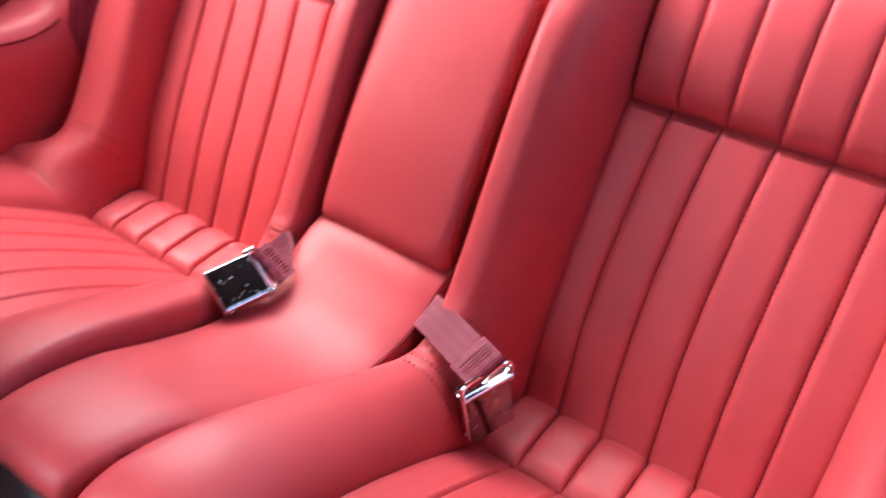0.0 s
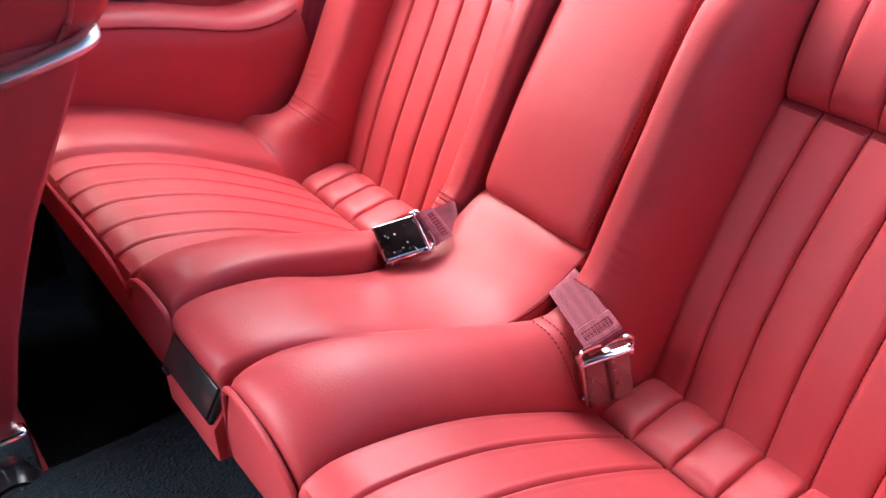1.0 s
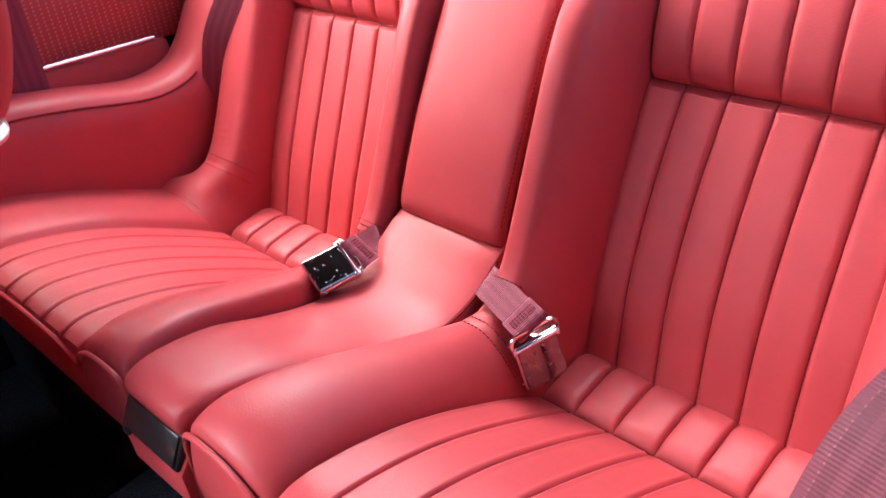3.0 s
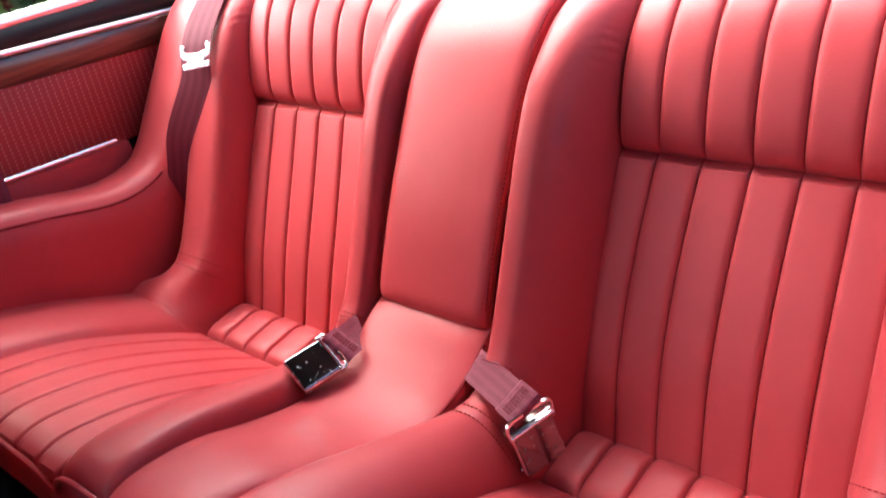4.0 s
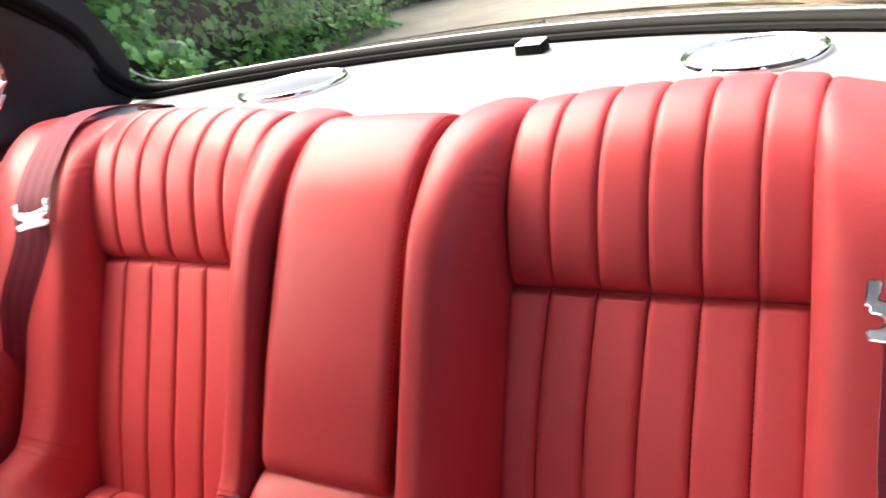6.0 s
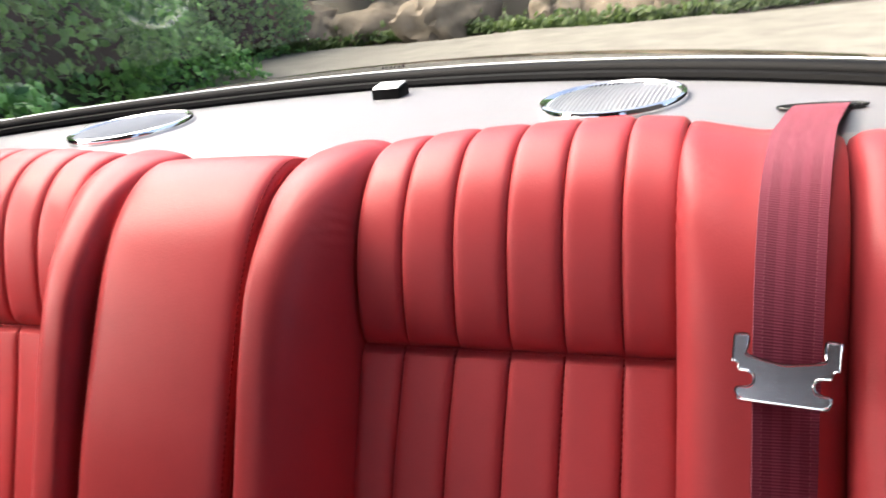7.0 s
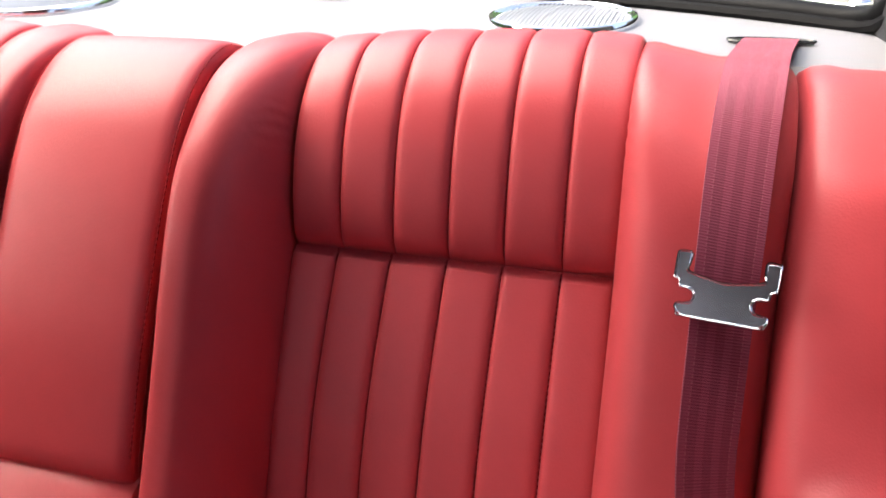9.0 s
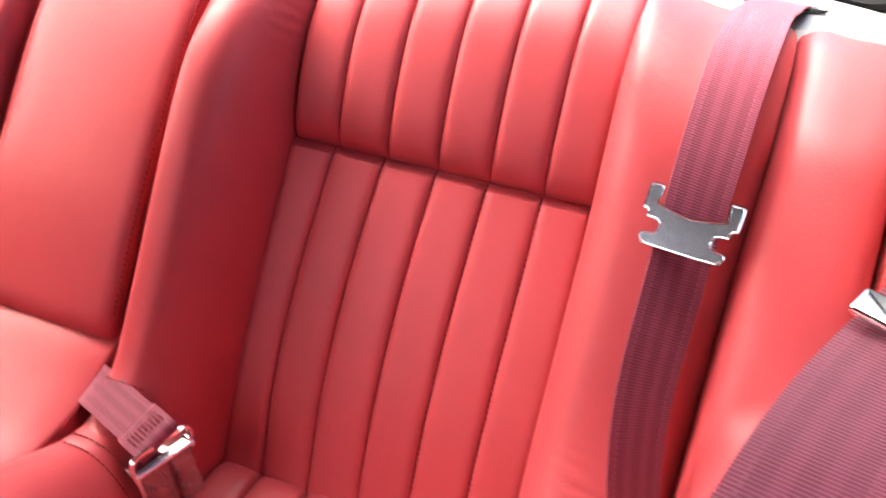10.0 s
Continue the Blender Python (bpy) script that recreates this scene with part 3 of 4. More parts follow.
def crease(bm, at, radius, way, pitch, amount, seed=0.0):
    """Soft creases in worn leather round a place, running across the way given."""
    bm.normal_update()
    at, way = Vector(at), Vector(way).normalized()
    for v in bm.verts:
        d = (v.co - at).length / radius
        if d < 2.2 and not v.is_boundary:
            wob = 0.5 * noise.noise(v.co * 45 + Vector((seed, 0, 0)))
            w = math.exp(-d * d) * (0.6 + 0.6 * noise.noise(v.co * 28 + Vector((0, seed, 0))))
            v.co += v.normal * amount * w * math.sin(2 * math.pi * ((v.co - at).dot(way) / pitch + wob))
    return bm


def settle(bm):
    """The outer top of this seat is worn lower than its twin's."""
    for v in bm.verts:
        b = min(1, max(0, (v.co.z - 0.36) / 0.07))
        v.co.z -= float(np.interp(v.co.x, (0.452, 0.475, 0.51, 0.58, 0.62), (-0.006, 0.003, 0.0105, 0.0105, 0.020))) * b * b * (3 - 2 * b)
    return bm


def slump(bm):
    """The top of an inner bolster falls away towards the centre."""
    for v in bm.verts:
        b, a = min(1, max(0, (v.co.z - 0.35) / 0.08)), min(1, max(0, (0.155 - abs(v.co.x)) / 0.066))
        v.co.z -= 0.0125 * a * b * b * (3 - 2 * b)
    return bm


def soften(bm, rounds=14):
    """Evens out a sheet, leaving its border where it is."""
    inner = [v for v in bm.verts if not v.is_boundary]
    for _ in range(rounds):
        bmesh.ops.smooth_vert(bm, verts=inner, factor=0.5, use_axis_x=True, use_axis_y=True, use_axis_z=True)
    return bm


def cushion(sx, bench):
    c = part("cushion", sweep([(y, z - 0.012) for y, z in CUSH + REAR[1:]], [(y, z - 0.012) for y, z in CUSH + REAR[1:]], [(XS[0] - 0.01, 0), (XS[6] + 0.01, 0)], sx, 30), LEATHER, bench)
    for a, b in zip(XS, XS[1:]):
        part("flute", flute(a, b, CUSH, 0.0036, sx, 40, end0=0.0, end1=0.014, lip=0.0014, power=5.0), LEATHER, c)
        part("rear_flute", flute(a, b, REAR, 0.0105, sx, 24, end0=0.022, end1=0.018, lip=0.0010, power=4.0), LEATHER, c)
    part("inner_bolster", flared(sweep(BASE_C, CREST_C, INNER, sx, 50)), LEATHER, c)
    part("inner_corner", crease(flared(sweep([(-0.115, 0.0)] + BASE_W, [(-0.128, 0.0855)] + CREST_W, INNER, sx, 40)), (sx * 0.13, -0.09, 0.09), 0.03, (0.2, 0.8, 0.4), 0.013, 0.0007, 2), LEATHER, c)
    low = [(a * 0.45 + b * 0.55, p * 0.45 + q * 0.55) for (a, p), (b, q) in zip(BASE_C, CREST_C)]
    part("outer_bolster", sweep(BASE_C, low, OUTER_CUSH, sx, 50), LEATHER, c)
    loww = [low[-1], (-0.094, 0.060), (-0.072, 0.068), CREST_O[0]]
    part("outer_corner", crease(crease(soften(blend(BASE_W, loww, OUTER_CUSH, OUTER_BACK, sx, 60)), (sx * 0.50, -0.085, 0.06), 0.035, (-sx * 0.5, 0.7, 0.4), 0.022, 0.0004, 4), (sx * 0.53, -0.06, 0.085), 0.03, (sx * 0.3, 0.6, 0.6), 0.011, 0.00025, 7), LEATHER, c)
    # front panel below the edge, with piping over it
    top = [(flare(x, -0.43), -0.432, 0.098 + 0.036 * f) for x, f in INNER[::-1]] + [(x, -0.431, 0.103 + 0.003 * math.sin(k)) for k, x in enumerate(XS[1:6])] + [(x, -0.431, 0.101 + 0.015 * max(0, f)) for x, f in OUTER_CUSH]
    rows = [[(sx * x, y - 0.006 * math.sin(2.2 * k), z + (0.052 - z) * k) for x, y, z in top] for k in np.linspace(0, 1, 8)] + [[(sx * x, yy, zz) for x, y, z in top] for yy, zz in ((-0.428, 0.046), (-0.385, 0.044))]
    part("front_panel", grid_mesh(rows), LEATHER, c)
    arc = [(sx * flare(x, -0.43), -0.435, 0.098 + 0.036 * f + 0.003) for x, f in INNER[::-1]]
    part("piping", tube([(sx * 0.053, -0.436, 0.054)] + arc[1:], 0.0032, 60), LEATHER, c)
    part("piping", tube([(sx * x, y - 0.003, z + 0.003) for x, y, z in top[len(INNER) - 1:]], 0.0032, 70), LEATHER, c)
    for k, xx in ((0, -0.006), (1, 0.006)):
        pts = [(sx * x, CREST_W[0][0] + xx + (BASE_W[0][0] - CREST_W[0][0]) * (1 - f), BASE_W[0][1] + f * (CREST_W[0][1] - BASE_W[0][1]) + 0.001) for x, f in INNER[3:-4]]
        part("stitching", stitches(pts, (0, -0.2, 1)), STITCH, c)
    for (by, bz), (cy, cz), sec, q in ((BASE_W[0], low[-1], OUTER_CUSH, 14), (BASE_B[0], CREST_O[0], OUTER_BACK, 20)):
        for off in (-0.006, 0.006):
            pts = [(sx * x, by + f * (cy - by) + off, bz + f * (cz - bz) + 0.0022 + (off if q == 20 else 0)) for x, f in sec[3:q]]
            part("stitching", stitches(pts, (0, -0.5, 1)), STITCH, c)
    for off in (-0.006, 0.006):
        (by, bz), (cy, cz) = BASE_B[0], CREST_B[0]
        pts = [(sx * x, by + f * (cy - by) + off * 0.6 - 0.0035, bz + f * (cz - bz) + 0.001 + off) for x, f in INNER[9:-6]]
        part("stitching", stitches(pts, (0, -0.8, 0.6)), STITCH, c)
    pts = [(sx * x, -0.0885, -0.0145) for x in np.linspace(XS[0], XS[6], 30)]
    part("stitching", stitches(pts, (0, -0.2, 1)), STITCH, c)
    return c


def seam_line(path, bulge, lift, out, n=60):
    """The seam between two flutes of a bulged panel, as points (y, z)."""
    p = smooth(path, n)
    nn = normals_of(p)
    length = np.r_[0, np.cumsum(np.linalg.norm(np.diff(p, axis=0), axis=1))]
    return [p[i] + nn[i] * (bulge * math.sin(math.pi * (length[i] / length[-1]) ** lift) + out) for i in range(n)]


def crown(bm):
    """The head pad stands highest at its middle and falls towards the inner bolster."""
    for v in bm.verts:
        k = min(1, max(0, (v.co.z - 0.34) / 0.09))
        v.co.z += float(np.interp(abs(v.co.x), (0.165, 0.20, 0.25, 0.30, 0.36, 0.41, 0.455), (-0.0070, -0.0025, 0.0025, 0.0045, 0.0070, 0.0070, 0.0040))) * k * k * (3 - 2 * k)
    return bm


def backrest(sx, bench):
    b = part("backrest", sweep([(y + 0.008, z - 0.003) for y, z in LOW + UPPER[1:]], [(y + 0.008, z - 0.003) for y, z in LOW + UPPER[1:]], [(XS[0] - 0.01, 0), (XS[6] + 0.01, 0)], sx, 60), LEATHER, bench)
    for k in range(6):
        part("lower_flute", flute(XS[k], XS[k + 1], LOW, 0.0066, sx, 44, end0=0.0, end1=0.012, power=6.0, bow=BOW[k:k + 2]), LEATHER, b)
        part("upper_flute", crown(flute(XU[k], XU[k + 1], UPPER, 0.0066, sx, 56, end0=0.020, end1=0.0, bulge=0.009, lift=0.55, power=6.0)), LEATHER, b)
    bm = crease(sweep(BASE_B, CREST_B, INNER, sx, 220), (sx * 0.160, 0.115, 0.395), 0.030, (-sx * 0.6, 0.45, 0.65), 0.0095, 0.0017, 3)
    crease(bm, (sx * 0.13, -0.045, 0.15), 0.03, (0.3 * sx, 0.3, 0.9), 0.012, 0.0005, 5)
    part("inner_bolster", slump(bm), LEATHER, b)
    pair = smooth([(*a, *c) for a, c in zip(BASE_B, CREST_B)], 60)[4:50]
    ex, ef = INNER[-4]
    edge = [(sx * (ex - 0.0008), r[0] + ef * (r[2] - r[0]), r[1] + ef * (r[3] - r[1])) for r in pair]
    part("stitching", slump(stitches(edge, (-sx * 0.8, -0.6, 0.2), 0.0055, 0.0013)), STITCH, b)
    ex, ef = INNER[-3]
    part("welt", slump(tube([(sx * (ex - 0.0005), r[0] + ef * (r[2] - r[0]), r[1] + ef * (r[3] - r[1])) for r in pair], 0.0016, 60, 6)), STITCH, b, "dark seam welt")
    bm = crease(sweep(BASE_O, CREST_O, OUTER_BACK, sx, 220), (sx * 0.466, 0.13, 0.41), 0.030, (sx * 0.6, 0.45, 0.6), 0.0095, 0.0016, 9)
    crease(bm, (sx * 0.51, -0.025, 0.12), 0.03, (0.2 * sx, 0.4, 0.9), 0.012, 0.0006, 6)
    part("outer_bolster", settle(bm) if sx > 0 else bm, LEATHER, b)
    pts = [(sx * x, 0.1175, 0.2875) for x in np.linspace(XS[1], XS[6], 40)]
    part("stitching", stitches(pts, (0, -1, 0.4)), THREAD, b)
    low = smooth(LOW[1:], 30)
    for k in range(1, 6):
        part("stitching", stitches([(sx * XU[k], y, z) for y, z in seam_line(UPPER, 0.009, 0.55, 0.0008)[3:38]], (0, -1, 0.4)), STITCH, b)
        part("stitching", stitches([(sx * (XS[k] - BOW[k] * math.sin(math.pi * (z + 0.035) / 0.3215)), y - 0.0015, z + 0.0008) for y, z in low], (0, -1, 0.4)), STITCH, b)
    return b


for sx in (1, -1):
    bench = thing("rear_bench", "red leather fluted rear seat with wide bolsters", "car seat", "rear seats")
    cushion(sx, bench)
    backrest(sx, bench)


def side_wing(sx):
    w = thing("side_armrest", "red leather side armrest sweeping up into the backrest wing", "armrest", "side armrests")
    crest = [(0.345, 0.40), (0.30, 0.436), (0.25, 0.452), (0.20, 0.444), (0.145, 0.405), (0.10, 0.345), (0.058, 0.285), (0.024, 0.236), (-0.014, 0.207), (-0.085, 0.200), (-0.20, 0.226), (-0.30, 0.243), (-0.45, 0.252), (-0.60, 0.255)]
    base = [(0.345, 0.33), (0.30, 0.33), (0.27, 0.32), (0.235, 0.29), (0.195, 0.24), (0.15, 0.18), (0.10, 0.11), (0.05, 0.05), (-0.02, 0.0), (-0.10, -0.01), (-0.20, 0.01), (-0.30, 0.03), (-0.45, 0.03), (-0.60, 0.03)]
    sec = [(0.570, -0.1), (0.5715, 0.25), (0.572, 0.55), (0.574, 0.78), (0.579, 0.90), (0.589, 0.965), (0.600, 1.0), (0.620, 1.015), (0.645, 1.015), (0.668, 0.995), (0.680, 0.95), (0.688, 0.88), (0.692, 0.70), (0.693, 0.3)]
    pad = sweep(base, crest, sec, sx, 90)
    if sx > 0:
        for v in pad.verts:
            b, c = (min(1, max(0, q)) for q in ((v.co.y + 0.05) / 0.12, (0.47 - v.co.z) / 0.10))
            k = b * b * (3 - 2 * b) * c
            v.co.x = 0.57 + (v.co.x - 0.57) * (1 - 0.20 * k)
        settle(pad)
    part("pad", pad, LEATHER, w)
    line = smooth([(*a, *b) for a, b in zip(base, crest)], 60)
    seam = [(sx * 0.5815, r[0] + 0.925 * (r[2] - r[0]) - 0.001, r[1] + 0.925 * (r[3] - r[1]) + 0.001) for r in line[26:]]
    if sx > 0:
        seam = [q for q in seam if q[1] < -0.08]
    part("piping", tube(seam, 0.0019, 80, 6), STITCH, w, "dark seam piping")
    return w


side_wing(1)
side_wing(-1)

# centre cushion and folding armrest
cc = thing("centre_bench", "plain red leather centre seat pad between the fluted seats", "car seat")
ridge = [(-0.424, 0.106), (-0.434, 0.121), (-0.438, 0.138), (-0.428, 0.1495), (-0.395, 0.152), (-0.335, 0.140), (-0.27, 0.111), (-0.20, 0.085), (-0.14, 0.082), (-0.09, 0.100), (-0.05, 0.124), (-0.02, 0.132), (0.0, 0.128)]
foot = [(-0.40, 0.070), (-0.40, 0.072), (-0.40, 0.075), (-0.395, 0.078), (-0.38, 0.075), (-0.34, 0.05), (-0.27, 0.03), (-0.20, 0.015), (-0.13, 0.02), (-0.07, 0.035), (-0.02, 0.06), (0.0, 0.07), (0.01, 0.07)]
sec = [(x, f) for x, f in [(-0.086, 0.0), (-0.0865, 0.6), (-0.086, 0.84), (-0.0835, 0.93), (-0.076, 0.975), (-0.050, 1.0), (0, 1.012), (0.050, 1.0), (0.076, 0.975), (0.0835, 0.93), (0.086, 0.84), (0.0865, 0.6), (0.086, 0.0)]]
part("pad", flared(sweep(foot, ridge, sec, 1, 70)), LEATHER, cc)
r60 = smooth([(*a, *b) for a, b in zip(foot, ridge)], 60)
for s in (1, -1):
    edge = [(r[0] + 0.90 * (r[2] - r[0]), r[1] + 0.90 * (r[3] - r[1])) for r in r60[8:54]]
    part("piping", tube([(flare(s * 0.0848, y), y, z) for y, z in edge], 0.0016, 60, 6), STITCH, cc, "dark seam piping")
part("front_panel", prism([(-0.430, 0.112), (-0.449, 0.088), (-0.448, 0.050), (-0.40, 0.046), (-0.40, 0.112)], "x", -0.053, 0.053, 0.003), LEATHER, cc)
ash = thing("ashtray", "black glossy ashtray set in the cushion front", "ashtray")
tray = pose(0, -0.4415, 0.108, 62, 0, 0)
for name, data in (("body", box((-0.049, -0.019, -0.014), (0.049, 0.019, 0.001), 0.003, 3)), ("lid", box((-0.0455, -0.0155, 0.0005), (0.0455, 0.0165, 0.0035), 0.0015, 2)), ("pull", box((-0.043, -0.019, 0.0015), (-0.030, -0.0155, 0.0045), 0.001, 2))):
    part(name, data, PLASTIC, ash).matrix_local = tray

arm = thing("folding_console", "folding red leather centre armrest, raised between the backrests", "armrest")
front = [(-0.012, 0.112), (-0.036, 0.118), (-0.046, 0.136), (-0.033, 0.171), (-0.003, 0.236), (0.024, 0.286), (0.050, 0.332), (0.076, 0.373), (0.102, 0.406), (0.134, 0.432), (0.166, 0.446), (0.20, 0.449), (0.24, 0.436)]
back = [(0.02, 0.112), (0.03, 0.112), (0.035, 0.115), (0.045, 0.14), (0.075, 0.19), (0.10, 0.23), (0.125, 0.275), (0.15, 0.31), (0.175, 0.34), (0.20, 0.36), (0.22, 0.37), (0.235, 0.38), (0.25, 0.38)]
half = [(0.081, 0.0), (0.082, 0.5), (0.0815, 0.84), (0.0800, 0.925), (0.0755, 0.968), (0.066, 0.985), (0.045, 0.996)]
sec = [(-x, f) for x, f in half] + [(0, 1.0)] + half[::-1]
part("pad", sweep(back, front, sec, 1, 70), LEATHER, arm)
r60 = smooth([(*a, *b) for a, b in zip(back, front)], 60)
for s in (1, -1):
    part("stitching", stitches([(s * 0.0803, r[0] + 0.925 * (r[2] - r[0]) - 0.0006, r[1] + 0.925 * (r[3] - r[1]) + 0.0006) for r in r60[6:56]], (s * 0.6, -0.7, 0.3)), STITCH, arm)
    part("piping", tube([(s * 0.0815, r[0] + 0.80 * (r[2] - r[0]), r[1] + 0.80 * (r[3] - r[1])) for r in r60[4:56]], 0.0016, 60, 6), STITCH, arm)


# ---- belts ----
def shoulder_belt(sx):
    b = thing("shoulder_belt", "maroon woven shoulder belt hanging over the backrest", "seat belt", "shoulder belts")
    path = [(0.5615, 0.392, 0.424), (0.5615, 0.372, 0.435), (0.556, 0.32, 0.4435), (0.548, 0.26, 0.4470), (0.542, 0.205, 0.4490), (0.537, 0.147, 0.4335), (0.534, 0.099, 0.401), (0.532, 0.050, 0.348),
            (0.531, 0.012, 0.280), (0.531, -0.022, 0.222), (0.538, -0.045, 0.170), (0.552, -0.058, 0.11), (0.565, -0.06, 0.05)]
    if sx < 0:
        path = [(0.545, 0.392, 0.424), (0.547, 0.37, 0.436), (0.548, 0.31, 0.454), (0.542, 0.25, 0.464), (0.524, 0.182, 0.462), (0.511, 0.130, 0.438), (0.508, 0.090, 0.400), (0.508, 0.071, 0.367), (0.510, 0.060, 0.329),
                (0.540, 0.030, 0.256), (0.554, 0.022, 0.205), (0.565, 0.018, 0.160), (0.575, 0.02, 0.11), (0.585, 0.02, 0.05)]
    wide = [(1, 0, 0)] * 2 + [(0.95, -0.15, 0.0), (0.9, -0.35, -0.1)] + [(0.85, -0.45, -0.2)] + [(0.68, -0.66, -0.3)] * 9 if sx < 0 else [(1, 0, 0)] * 9 + [(1, 0.15, 0), (0.9, 0.5, 0.1), (0.7, 0.8, 0.1), (0.6, 0.9, 0.1)]
    part("webbing", ribbon([(sx * x, y, z) for x, y, z in path], [(x, sx * y, z) for x, y, z in wide], 0.047, n=90), WEBBING, b)
    # the notched plate that slides on the belt
    half = [(0, 3.6), (12, 5.6), (23, 7.8), (25.3, 9.2), (24.6, 11.5), (24, 13), (24, 21.5), (31.5, 21.5), (33, 20), (33, 4.5), (32.2, 3.4), (29, 2.4), (28.5, -2), (22.5, -2.4), (20, -3.3), (18.4, -5.2),
            (18, -8), (18.8, -10.6), (20.6, -12.4), (23, -13.1), (28, -13.2), (29.4, -14.6), (29.6, -17), (27.6, -20), (24, -21.5)]
    out = [(x / 1000, y / 1000) for x, y in half] + [(-x / 1000, y / 1000) for x, y in half[:0:-1]]
    bm = prism(out, "z", -0.0013, 0.0013, 0.0010)
    tilt = look((0, 0, 0), (0.12, 0.85, -0.50)) if sx > 0 else look((0, 0, 0), (-0.32, 0.80, -0.50), 6)
    plate = part("tongue_plate", bm, STEEL, b, "scratched chrome tongue plate")
    plate.data.shade_flat()
    part("rim", tube([(x, y, 0.0013) for x, y in out + out[:1]], 0.0007, 150, 5), CHROME, plate, "bright chrome edge")
    plate.matrix_local = Matrix.Translation((0.530, 0.0265, 0.333) if sx > 0 else (-0.496, 0.066, 0.369)) @ tilt @ Matrix.Scale(1.0 if sx > 0 else 0.80, 4)
    slot = prism([(-0.026, -0.026), (0.026, -0.026), (0.026, -0.034), (0.020, -0.038), (-0.020, -0.038), (-0.026, -0.034)], "z", -0.004, 0.0, 0.001)
    keeper = part("keeper", slot, PLASTIC, b, "black plastic keeper")
    keeper.matrix_local = plate.matrix_local.copy()
    g = thing("belt_guide", "slim chrome-edged belt slot in the parcel shelf", "belt guide", "belt guides", at=(sx * 0.560, 0.372, 0.431))
    ring = [(0.040 * math.cos(a), 0.011 * math.sin(a), 0.0025) for a in np.linspace(0, 2 * math.pi, 33)]
    part("rim", tube(ring, 0.0013, 60, 6), PLASTIC, g)
    part("plate", prism([(0.039 * math.cos(a), 0.010 * math.sin(a)) for a in np.linspace(0, 2 * math.pi, 24, endpoint=False)], "z", 0.0, 0.0022), SHELF_VINYL, g)
    # no hole: a solid black ellipse stands for the dark inside the slot
    part("opening", prism([(0.034 * math.cos(a), 0.002 + 0.0035 * math.sin(a)) for a in np.linspace(0, 2 * math.pi, 24, endpoint=False)], "z", 0.0, 0.0030), RUBBER, g)
    return b


shoulder_belt(1)
shoulder_belt(-1)


def frame_of(origin, along, normal):
    """Axes with y along and z close to the normal."""
    y = Vector(along).normalized()
    z = Vector(normal)
    z = (z - z.dot(y) * y).normalized()
    x = y.cross(z)
    return Matrix(((x[0], y[0], z[0], origin[0]), (x[1], y[1], z[1], origin[1]), (x[2], y[2], z[2], origin[2]), (0, 0, 0, 1)))


